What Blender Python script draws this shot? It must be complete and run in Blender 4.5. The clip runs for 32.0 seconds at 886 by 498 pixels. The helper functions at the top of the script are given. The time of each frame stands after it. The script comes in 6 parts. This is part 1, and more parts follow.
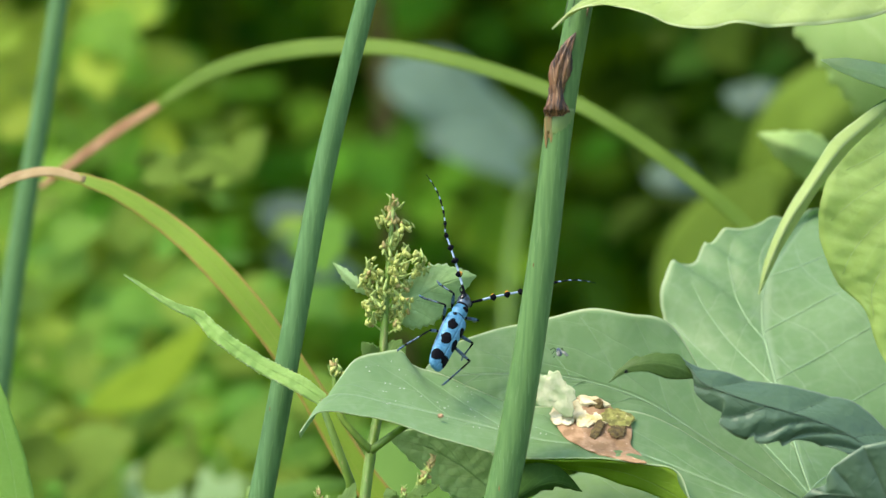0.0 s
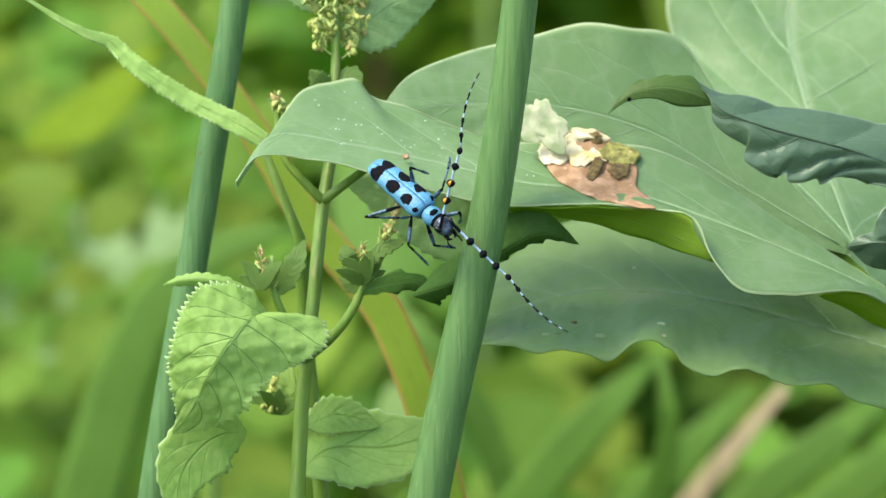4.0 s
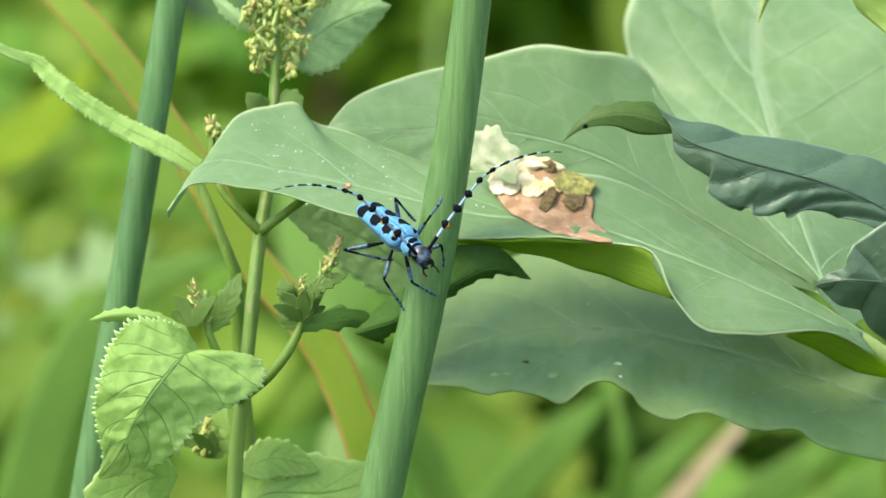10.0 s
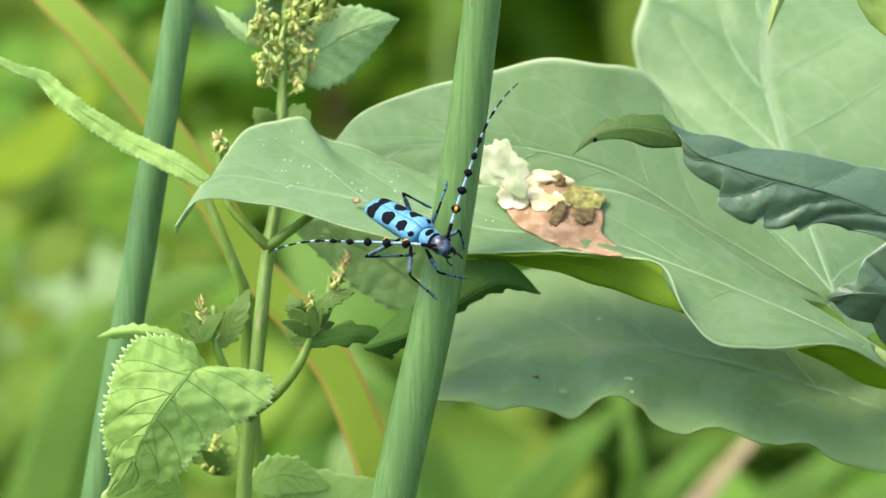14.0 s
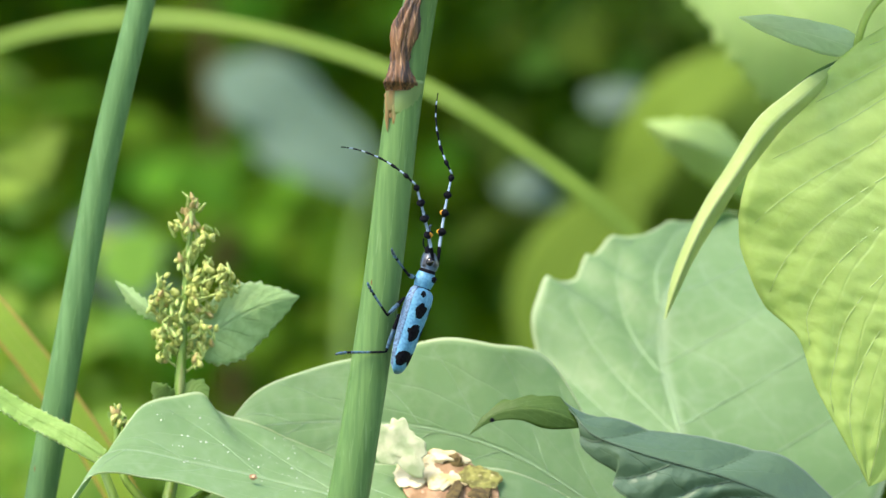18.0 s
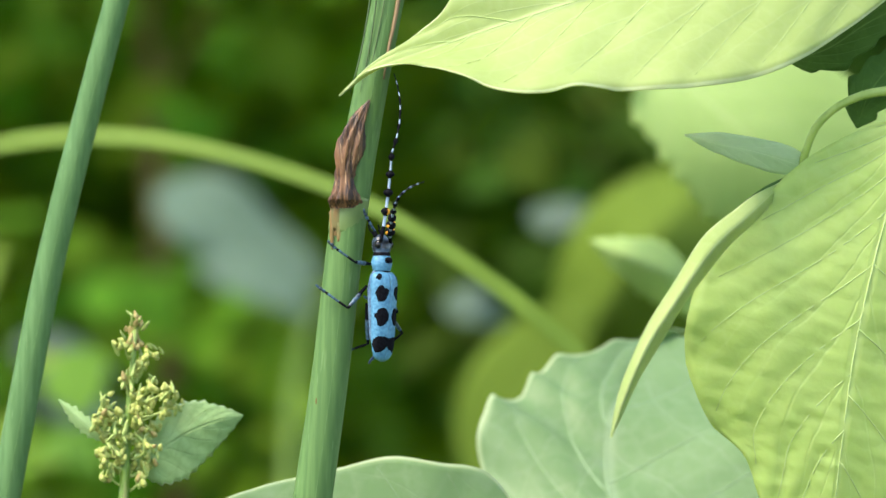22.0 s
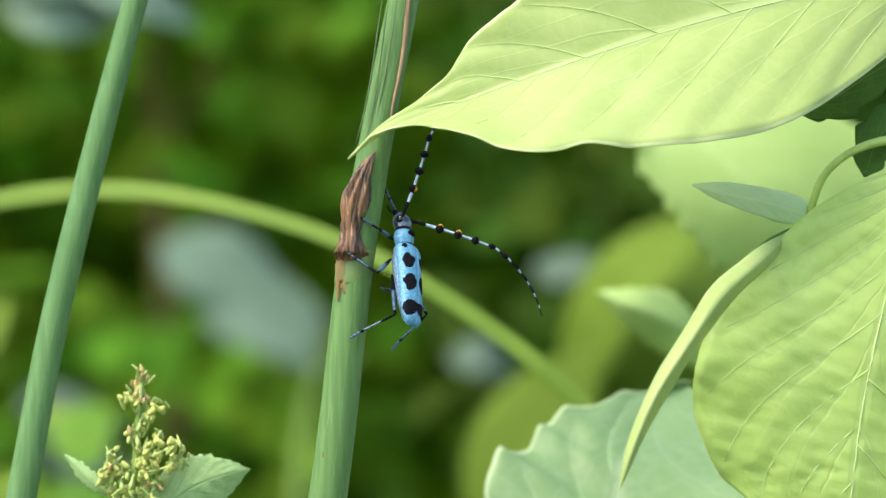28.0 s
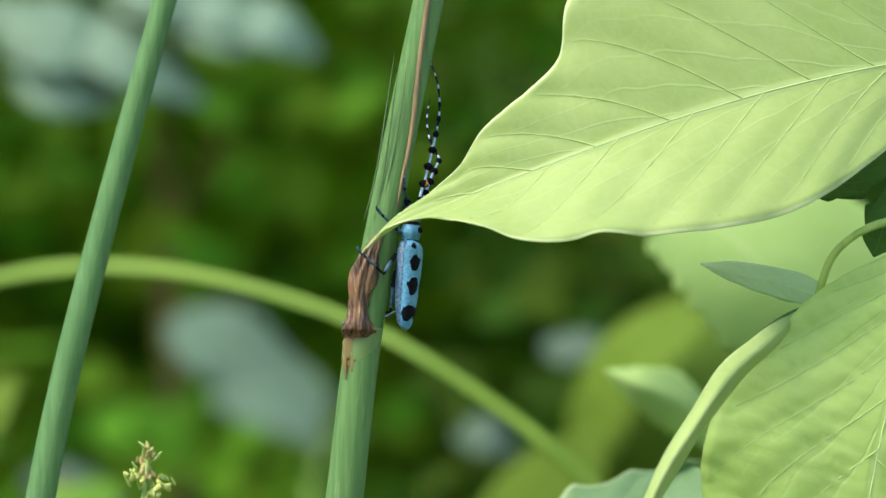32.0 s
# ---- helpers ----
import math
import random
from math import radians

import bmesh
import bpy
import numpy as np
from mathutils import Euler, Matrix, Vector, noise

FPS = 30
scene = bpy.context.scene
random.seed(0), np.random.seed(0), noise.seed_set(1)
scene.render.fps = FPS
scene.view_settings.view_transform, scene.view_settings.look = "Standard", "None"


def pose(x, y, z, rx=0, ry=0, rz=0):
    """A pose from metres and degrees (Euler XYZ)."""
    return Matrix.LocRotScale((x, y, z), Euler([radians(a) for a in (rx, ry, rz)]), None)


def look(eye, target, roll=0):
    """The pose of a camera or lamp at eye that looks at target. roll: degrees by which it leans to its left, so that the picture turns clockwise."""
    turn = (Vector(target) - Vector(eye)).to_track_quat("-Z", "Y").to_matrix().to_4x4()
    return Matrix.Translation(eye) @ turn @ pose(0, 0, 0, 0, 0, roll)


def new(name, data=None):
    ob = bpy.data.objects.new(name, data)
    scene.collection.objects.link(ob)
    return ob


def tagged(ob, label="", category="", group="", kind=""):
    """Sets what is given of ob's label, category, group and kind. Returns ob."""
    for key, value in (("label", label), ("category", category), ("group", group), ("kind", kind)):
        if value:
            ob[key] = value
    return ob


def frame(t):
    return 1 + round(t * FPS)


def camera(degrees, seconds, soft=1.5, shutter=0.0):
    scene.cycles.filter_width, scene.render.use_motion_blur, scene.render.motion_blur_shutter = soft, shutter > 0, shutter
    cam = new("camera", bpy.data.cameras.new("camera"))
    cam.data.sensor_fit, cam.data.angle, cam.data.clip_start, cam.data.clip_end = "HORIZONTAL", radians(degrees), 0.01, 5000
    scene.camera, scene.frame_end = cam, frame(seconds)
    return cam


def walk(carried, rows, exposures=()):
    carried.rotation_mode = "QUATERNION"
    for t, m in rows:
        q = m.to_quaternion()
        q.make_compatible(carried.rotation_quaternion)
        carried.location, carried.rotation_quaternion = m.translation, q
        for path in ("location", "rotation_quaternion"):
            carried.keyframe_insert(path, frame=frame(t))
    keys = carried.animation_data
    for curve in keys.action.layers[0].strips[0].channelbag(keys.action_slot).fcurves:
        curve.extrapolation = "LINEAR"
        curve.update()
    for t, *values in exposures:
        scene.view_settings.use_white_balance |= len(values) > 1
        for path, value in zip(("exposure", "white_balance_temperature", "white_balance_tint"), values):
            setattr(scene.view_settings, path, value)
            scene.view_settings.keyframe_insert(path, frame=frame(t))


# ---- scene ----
import functools
# All small measures are in millimetres on the main plane, the plane of the tall stalk that the beetle climbs.
# EYE is the height of the lens over the ground; the lens stands about a metre before the main plane.
EYE = 0.80


def at(x, z, y=0.0):
    """A place set to fit the lens's view: x to the side and z up from the lens axis, spread with the depth y behind the
    main plane (all mm) so that it keeps its spot in that view.
    """
    k = 1 + y / 1000
    return Vector((x * k / 1000, y / 1000, EYE + z * k / 1000))


def stand(distance, x, z, roll):
    """The lens at that distance, turned to x, z on the main plane."""
    return look((0, -distance / 1000, EYE), (x / 1000, 0, EYE + z / 1000), roll)


cam = camera(11.2, 32.0, soft=1.5)
cam.data.dof.use_dof = True
cam.data.dof.aperture_fstop = 16.0
walk(cam, [
    (0, stand(1288, -27.7, 10.0, 0.35)),
    (1, stand(1268, -30.8, 9.3, -0.12)),
    (1.5, stand(1183, -30.9, 15.8, -0.25)),
    (2, stand(1114, -31.9, 8.7, -0.41)),
    (2.5, stand(1078, -29.7, -4.0, -0.54)),
    (3, stand(1060, -26.0, -16.2, -0.98)),
    (3.5, stand(1065, -23.5, -54.0, -1.11)),
    (5.5, stand(1049, -2.9, -62.5, -0.47)),
    (6, stand(1041, 2.0, -61.4, -0.70)),
    (6.5, stand(1029, 1.1, -63.3, -0.71)),
    (7, stand(1016, -0.3, -57.0, -0.70)),
    (7.5, stand(1010, 0.0, -56.6, -0.94)),
    (8, stand(1009, -2.3, -57.2, -0.94)),
    (8.5, stand(1005, -3.4, -58.1, -0.88)),
    (9, stand(1003, -3.7, -57.5, -0.88)),
    (9.5, stand(1004, -4.2, -56.3, -0.86)),
    (10, stand(1002, -7.1, -51.7, -0.62)),
    (10.5, stand(999, -8.1, -53.8, -0.65)),
    (11, stand(997, -6.2, -58.4, -0.92)),
    (11.5, stand(995, -5.3, -53.1, -1.02)),
    (12, stand(995, -4.6, -49.8, -0.95)),
    (12.5, stand(994, -6.4, -49.4, -0.98)),
    (13, stand(995, -10.3, -49.0, -0.67)),
    (13.5, stand(996, -10.4, -48.8, -0.99)),
    (15.5, stand(996, -0.3, -32.4, -0.27)),
    (16, stand(997, 3.8, -20.1, -0.33)),
    (16.5, stand(997, 6.2, -12.0, -0.09)),
    (17, stand(998, 6.3, -3.7, -0.14)),
    (17.5, stand(998, 9.3, 3.7, -0.05)),
    (18, stand(999, 13.9, 13.0, 0.06)),
    (18.5, stand(1000, 19.1, 19.5, -0.01)),
    (19, stand(1000, 23.0, 26.1, -0.00)),
    (19.5, stand(999, 25.3, 29.3, -0.07)),
    (20, stand(997, 25.3, 32.4, 0.01)),
    (20.5, stand(996, 26.8, 37.6, -0.14)),
    (21, stand(996, 29.2, 41.3, -0.06)),
    (21.5, stand(996, 28.0, 41.2, 0.02)),
    (22, stand(995, 26.0, 39.1, 0.02)),
    (22.5, stand(994, 26.5, 36.5, 0.09)),
    (23, stand(994, 26.8, 39.7, 0.18)),
    (23.5, stand(994, 28.0, 45.2, 0.03)),
    (24, stand(992, 27.9, 48.2, 0.20)),
    (24.5, stand(988, 28.4, 50.4, 0.23)),
    (26.5, stand(988, 25.4, 49.8, -0.10)),
    (27, stand(990, 23.5, 50.0, -0.16)),
    (27.5, stand(991, 23.6, 49.7, -0.15)),
    (28, stand(991, 24.6, 50.5, -0.31)),
    (28.5, stand(992, 27.1, 52.1, -0.27)),
    (29, stand(991, 26.1, 53.0, -0.34)),
    (29.5, stand(991, 25.1, 51.0, -0.33)),
    (30, stand(991, 26.7, 50.1, -0.20)),
    (30.5, stand(991, 27.4, 53.1, -0.28)),
    (31, stand(990, 29.1, 58.0, -0.31)),
    (31.5, stand(989, 27.3, 61.3, -0.22)),
    (32, stand(988, 22.9, 67.6, -0.01)),
], exposures=[(0, 1.1, 7250, 8), (3, 1.22, 7250, 9), (6, 1.14, 7300, 9), (8, 1.18, 7300, 9), (10, 1.31, 7350, 10), (13, 1.3, 7400, 11), (16, 1.54, 7450, 12), (19, 1.34, 7450, 12), (22, 1.33, 7450, 12), (27, 1.38, 7450, 12), (30, 1.28, 7450, 11), (31, 1.16, 7350, 8), (32, 1.1, 7350, 6)])

# ---------------------------------------------------------------- world, sun, exposure
world = bpy.data.worlds.new("world")
scene.world = world
world.use_nodes = True
wn = world.node_tree.nodes
sky = wn.new("ShaderNodeTexSky")
sky.sky_type, sky.sun_disc = "NISHITA", False
sky.sun_elevation, sky.sun_rotation = radians(55), radians(231)
world.node_tree.links.new(sky.outputs[0], wn["Background"].inputs[0])
wn["Background"].inputs[1].default_value = 0.22
sun = new("sun", bpy.data.lights.new("sun", "SUN"))
sun.data.energy, sun.data.angle, sun.data.color = 2.2, radians(24.0), (1.0, 0.95, 0.84)
sun.matrix_world = look((-0.45, -0.36, 0.82), (0, 0, 0))


# ---------------------------------------------------------------- materials
def shader(name):
    m = bpy.data.materials.new(name)
    m.use_nodes = True
    return m, m.node_tree.nodes, m.node_tree.links, m.node_tree.nodes["Principled BSDF"]


def mathn(nodes, links, op, a, b=0.0, clamp=False):
    n = nodes.new("ShaderNodeMath")
    n.operation, n.use_clamp = op, clamp
    for k, v in ((0, a), (1, b)):
        if isinstance(v, (int, float)):
            n.inputs[k].default_value = v
        else:
            links.new(v, n.inputs[k])
    return n.outputs[0]


def mixc(nodes, links, fac, a, b, blend="MIX"):
    n = nodes.new("ShaderNodeMix")
    n.data_type, n.blend_type = "RGBA", blend
    for sock, v in ((n.inputs[0], fac), (n.inputs[6], a), (n.inputs[7], b)):
        if isinstance(v, (int, float)):
            sock.default_value = v
        elif isinstance(v, tuple):
            sock.default_value = (*v, 1)
        else:
            links.new(v, sock)
    return n.outputs[2]


def noisen(nodes, links, scale, detail=3.0, vector=None, rough=0.5):
    n = nodes.new("ShaderNodeTexNoise")
    n.inputs["Scale"].default_value, n.inputs["Detail"].default_value = scale, detail
    n.inputs["Roughness"].default_value = rough
    if vector is not None:
        links.new(vector, n.inputs["Vector"])
    return n.outputs["Fac"]


def ramp(nodes, links, fac, lo, hi):
    n = nodes.new("ShaderNodeMapRange")
    links.new(fac, n.inputs[0])
    n.inputs[1].default_value, n.inputs[2].default_value = lo, hi
    n.interpolation_type = "SMOOTHSTEP"
    return n.outputs[0]


def leaf_material(name, base, dark, vein, glow=0.3, veins=9, slope=0.55, vein_width=0.035, rough=0.5, blotch=None,
                  net=260.0, vary=0.0, bump=0.5, rim=None, waxy=0.3, margin=None, pucker=0.2, groove=1.0, netting=0.10, mottle=0.0):
    """Leaf skin: grain at two scales, a midrib and side veins along the blade's own coordinates, light passing through."""
    m, nodes, links, bsdf = shader(name)
    tex = nodes.new("ShaderNodeTexCoord")
    ob = tex.outputs["Object"]
    sep = nodes.new("ShaderNodeSeparateXYZ")
    links.new(tex.outputs["UV"], sep.inputs[0])
    u, v = sep.outputs[0], mathn(nodes, links, "ABSOLUTE", mathn(nodes, links, "SUBTRACT", sep.outputs[1], 0.5))
    v = mathn(nodes, links, "MULTIPLY", v, 2.0)
    coarse, fine = noisen(nodes, links, 38, 3, ob), noisen(nodes, links, 900, 2, ob)
    wob = mathn(nodes, links, "MULTIPLY", mathn(nodes, links, "SUBTRACT", noisen(nodes, links, 60, 2, ob), 0.5), 0.10)
    # side veins: lines that run outward and towards the tip
    bend = mathn(nodes, links, "MULTIPLY", mathn(nodes, links, "POWER", v, 0.8), slope)
    run = mathn(nodes, links, "ADD", mathn(nodes, links, "SUBTRACT", u, bend), wob)
    f = mathn(nodes, links, "FRACT", mathn(nodes, links, "MULTIPLY", run, float(veins)))
    near = mathn(nodes, links, "ABSOLUTE", mathn(nodes, links, "SUBTRACT", f, 0.5))
    side = mathn(nodes, links, "SUBTRACT", 1.0, ramp(nodes, links, near, 0.0, vein_width * 2.2), True)
    side = mathn(nodes, links, "MULTIPLY", side, mathn(nodes, links, "SUBTRACT", 1.05, v, True))
    mid = mathn(nodes, links, "SUBTRACT", 1.0, ramp(nodes, links, v, 0.012, 0.045), True)
    lines = mathn(nodes, links, "MAXIMUM", mathn(nodes, links, "MULTIPLY", side, 0.7), mid)
    vor = nodes.new("ShaderNodeTexVoronoi")
    vor.feature = "DISTANCE_TO_EDGE"
    vor.inputs["Scale"].default_value = net
    links.new(ob, vor.inputs["Vector"])
    cell = mathn(nodes, links, "SUBTRACT", 1.0, ramp(nodes, links, vor.outputs["Distance"], 0.0, 0.12), True)
    col = mixc(nodes, links, ramp(nodes, links, coarse, 0.3, 0.7), dark, base)
    col = mixc(nodes, links, mathn(nodes, links, "MULTIPLY", fine, 0.25), col, dark)
    col = mixc(nodes, links, mathn(nodes, links, "MULTIPLY", cell, netting), col, vein)
    col = mixc(nodes, links, mathn(nodes, links, "MULTIPLY", lines, 0.55), col, vein)
    if mottle:
        spots = ramp(nodes, links, noisen(nodes, links, 190, 5, ob, 0.65), 0.45, 0.75)
        col = mixc(nodes, links, mathn(nodes, links, "MULTIPLY", spots, mottle * 0.5), col, vein)
        col = mixc(nodes, links, mathn(nodes, links, "MULTIPLY", ramp(nodes, links, noisen(nodes, links, 16, 3, ob), 0.4, 0.65), mottle * 0.7), col, dark)
    if rim:
        col = mixc(nodes, links, ramp(nodes, links, mathn(nodes, links, "ADD", v, wob), 0.72, 1.0), col, rim)
    if margin:
        col = mixc(nodes, links, mathn(nodes, links, "MULTIPLY", ramp(nodes, links, v, 0.955, 0.985), 0.9), col, margin)
    if blotch:
        col = mixc(nodes, links, mathn(nodes, links, "MULTIPLY", ramp(nodes, links, noisen(nodes, links, 55, 4, ob), 0.60, 0.72), 0.6), col, blotch)
    if vary:
        info = nodes.new("ShaderNodeNewGeometry")
        hsv = nodes.new("ShaderNodeHueSaturation")
        links.new(col, hsv.inputs["Color"])
        rnd = info.outputs["Random Per Island"]
        links.new(mathn(nodes, links, "ADD", mathn(nodes, links, "MULTIPLY", rnd, vary), 1 - vary * 0.6), hsv.inputs["Value"])
        links.new(mathn(nodes, links, "ADD", mathn(nodes, links, "MULTIPLY", mathn(nodes, links, "FRACT", mathn(nodes, links, "MULTIPLY", rnd, 7.3)), 0.06), 0.47), hsv.inputs["Hue"])
        col = hsv.outputs[0]
    links.new(col, bsdf.inputs["Base Color"])
    bsdf.inputs["Roughness"].default_value = rough
    bsdf.inputs["Specular IOR Level"].default_value = waxy
    bmp = nodes.new("ShaderNodeBump")
    bmp.inputs["Strength"].default_value, bmp.inputs["Distance"].default_value = bump, 0.0006
    height = mathn(nodes, links, "SUBTRACT", mathn(nodes, links, "MULTIPLY", coarse, 0.8), mathn(nodes, links, "MULTIPLY", lines, groove))
    height = mathn(nodes, links, "ADD", height, mathn(nodes, links, "MULTIPLY", fine, 0.25))
    height = mathn(nodes, links, "ADD", height, mathn(nodes, links, "MULTIPLY", ramp(nodes, links, vor.outputs["Distance"], 0.0, 0.4), pucker))
    links.new(height, bmp.inputs["Height"])
    links.new(bmp.outputs[0], bsdf.inputs["Normal"])
    tr = nodes.new("ShaderNodeBsdfTranslucent")
    hs2 = nodes.new("ShaderNodeHueSaturation")
    hs2.inputs["Hue"].default_value, hs2.inputs["Saturation"].default_value, hs2.inputs["Value"].default_value = 0.48, 1.15, 1.5
    links.new(col, hs2.inputs["Color"])
    links.new(hs2.outputs[0], tr.inputs[0])
    mx = nodes.new("ShaderNodeMixShader")
    mx.inputs[0].default_value = glow
    links.new(bsdf.outputs[0], mx.inputs[1])
    links.new(tr.outputs[0], mx.inputs[2])
    links.new(mx.outputs[0], nodes["Material Output"].inputs[0])
    return m


def skin(name, base, dark, rough=0.5, metal=0.0, scale=300.0, bump=0.3, streak=None, spec=0.5, lengthwise=1.0):
    """A plain grained skin: two colours by a noise that may be stretched along the thing's z."""
    m, nodes, links, bsdf = shader(name)
    tex = nodes.new("ShaderNodeTexCoord")
    mp = nodes.new("ShaderNodeMapping")
    mp.inputs["Scale"].default_value = (1, 1, lengthwise)
    links.new(tex.outputs["Object"], mp.inputs[0])
    a, b = noisen(nodes, links, scale, 4, mp.outputs[0]), noisen(nodes, links, scale * 0.11, 2, mp.outputs[0])
    col = mixc(nodes, links, ramp(nodes, links, a, 0.35, 0.65), dark, base)
    col = mixc(nodes, links, mathn(nodes, links, "MULTIPLY", ramp(nodes, links, b, 0.4, 0.7), 0.4), col, dark)
    if streak:
        s = noisen(nodes, links, scale * 1.7, 2, mp.outputs[0])
        col = mixc(nodes, links, mathn(nodes, links, "MULTIPLY", ramp(nodes, links, s, 0.62, 0.70), 0.7), col, streak)
    links.new(col, bsdf.inputs["Base Color"])
    bsdf.inputs["Roughness"].default_value, bsdf.inputs["Metallic"].default_value = rough, metal
    bsdf.inputs["Specular IOR Level"].default_value = spec
    bmp = nodes.new("ShaderNodeBump")
    bmp.inputs["Strength"].default_value, bmp.inputs["Distance"].default_value = bump, 0.0003
    links.new(a, bmp.inputs["Height"])
    links.new(bmp.outputs[0], bsdf.inputs["Normal"])
    return m


M_STALK = skin("stalk_skin", (0.098, 0.197, 0.060), (0.068, 0.15, 0.045), 0.5, scale=900, bump=0.3, lengthwise=0.035, streak=(0.125, 0.225, 0.085), spec=0.2)
M_RIB = skin("stalk_rib", (0.105, 0.215, 0.068), (0.075, 0.165, 0.05), 0.45, scale=500, spec=0.25)
M_STALK_BACK = skin("stalk_skin_blue", (0.092, 0.195, 0.07), (0.065, 0.152, 0.05), 0.5, scale=900, bump=0.3, lengthwise=0.035, streak=(0.11, 0.215, 0.085), spec=0.2)
M_DRY = skin("dried_sheath", (0.185, 0.088, 0.036), (0.018, 0.008, 0.005), 0.5, scale=1100, bump=1.0, lengthwise=0.10, streak=(0.42, 0.26, 0.13))
M_STREAK = skin("dark_streak", (0.055, 0.11, 0.03), (0.035, 0.075, 0.02), 0.6, scale=900, lengthwise=0.1)
M_RUST = skin("rusty_joint", (0.12, 0.195, 0.052), (0.095, 0.165, 0.045), 0.5, scale=300, lengthwise=0.3, streak=(0.27, 0.15, 0.04))
M_RUSTSTAIN = skin("rusty_stain", (0.21, 0.12, 0.035), (0.13, 0.14, 0.042), 0.6, scale=700, lengthwise=0.2)
M_BIGLEAF = leaf_material("grey_green_leaf", (0.215, 0.35, 0.165), (0.175, 0.305, 0.13), (0.34, 0.46, 0.29), 0.40, 5, -0.6, 0.018, 0.45, margin=(0.46, 0.56, 0.34), blotch=(0.25, 0.37, 0.21), bump=0.4, net=110, netting=0.13, mottle=0.6)
M_UNDER = leaf_material("leaf_underside", (0.30, 0.46, 0.05), (0.24, 0.40, 0.04), (0.38, 0.50, 0.14), 0.6, 8, 0.5, 0.03, 0.6)
M_LOWLEAF = leaf_material("dull_green_leaf", (0.24, 0.375, 0.145), (0.18, 0.30, 0.105), (0.27, 0.37, 0.20), 0.32, 5, 0.5, 0.018, 0.5, blotch=(0.22, 0.30, 0.15), bump=0.45, net=100, netting=0.25, mottle=0.8)
M_JAG = leaf_material("blue_green_leaf", (0.088, 0.156, 0.09), (0.06, 0.114, 0.062), (0.06, 0.108, 0.06), 0.10, 4, 0.5, 0.02, 0.42, bump=0.45, net=300, pucker=0.35, mottle=0.5, groove=0.5, waxy=0.42, margin=(0.19, 0.27, 0.17))
M_JAGVEIN = skin("dark_sunken_vein", (0.06, 0.105, 0.06), (0.045, 0.085, 0.045), 0.6, scale=600)
M_TAN = skin("tan_dry_stem", (0.36, 0.28, 0.16), (0.24, 0.19, 0.10), 0.8, scale=300, lengthwise=0.1)
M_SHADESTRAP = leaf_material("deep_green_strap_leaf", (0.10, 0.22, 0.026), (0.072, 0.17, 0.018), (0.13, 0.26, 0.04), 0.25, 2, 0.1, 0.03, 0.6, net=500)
M_JAGTIP = leaf_material("jagged_leaf_underside", (0.08, 0.155, 0.032), (0.05, 0.11, 0.02), (0.15, 0.26, 0.075), 0.35, 6, 0.5, 0.03, 0.5)
M_BRIGHT = leaf_material("yellow_green_leaf", (0.375, 0.475, 0.18), (0.315, 0.42, 0.135), (0.45, 0.55, 0.28), 0.36, 8, -0.55, 0.03, 0.5, bump=0.4, net=180, groove=-0.4, margin=(0.60, 0.68, 0.40), mottle=0.25)
M_RIGHT = leaf_material("yellow_green_quilted_leaf", (0.44, 0.57, 0.19), (0.37, 0.51, 0.145), (0.50, 0.62, 0.26), 0.38, 7, 0.55, 0.03, 0.48, bump=0.5, net=180, groove=0.5, mottle=0.35)
M_NETTLE = leaf_material("fresh_serrated_leaf", (0.38, 0.55, 0.18), (0.27, 0.45, 0.11), (0.16, 0.30, 0.06), 0.36, 5, 0.45, 0.03, 0.5, bump=0.6, net=300, pucker=0.28, groove=0.9, mottle=0.4, netting=0.2, margin=(0.50, 0.62, 0.34))
M_NETTLE_PALE = leaf_material("pale_serrated_leaf", (0.37, 0.53, 0.255), (0.28, 0.44, 0.185), (0.14, 0.27, 0.09), 0.3, 6, 0.45, 0.03, 0.5, bump=0.6, net=300, pucker=0.28, groove=0.9, netting=0.2, mottle=0.4, margin=(0.46, 0.58, 0.36))
M_PALEBROAD = leaf_material("soft_pale_broad_leaf", (0.36, 0.50, 0.18), (0.30, 0.44, 0.14), (0.42, 0.54, 0.24), 0.4, 6, 0.5, 0.03, 0.6)
M_VINESTEM = skin("yellow_green_leaf_stalk", (0.33, 0.45, 0.10), (0.26, 0.38, 0.075), 0.5, scale=500, lengthwise=0.1)
# Leaf green darkened in place of the shade these leaves hang in.
M_SHADELEAF = leaf_material("shade_dark_serrated_leaf", (0.06, 0.15, 0.028), (0.042, 0.11, 0.019), (0.12, 0.24, 0.058), 0.25, 6, 0.5, 0.03, 0.6, waxy=0.12)
M_STRAP = leaf_material("long_strap_leaf", (0.214, 0.4, 0.0774), (0.158, 0.32, 0.0516), (0.26, 0.44, 0.129), 0.35, 2, 0.1, 0.03, 0.5, net=500)
M_ARCH = leaf_material("arching_grass_leaf", (0.155, 0.265, 0.032), (0.12, 0.22, 0.022), (0.165, 0.255, 0.062), 0.35, 1, 0.0, 0.03, 0.6)
M_ARCH_RIM = leaf_material("yellowing_grass_leaf", (0.25, 0.385, 0.045), (0.20, 0.325, 0.035), (0.33, 0.40, 0.08), 0.4, 1, 0.0, 0.03, 0.5, rim=(0.46, 0.30, 0.09))
M_BROWN = leaf_material("withered_grass_leaf", (0.46, 0.30, 0.15), (0.30, 0.15, 0.07), (0.50, 0.34, 0.19), 0.3, 1, 0.0, 0.03, 0.7)
M_CREAM = leaf_material("cream_withered_leaf", (0.58, 0.45, 0.25), (0.42, 0.30, 0.15), (0.66, 0.54, 0.32), 0.3, 1, 0.0, 0.03, 0.7)
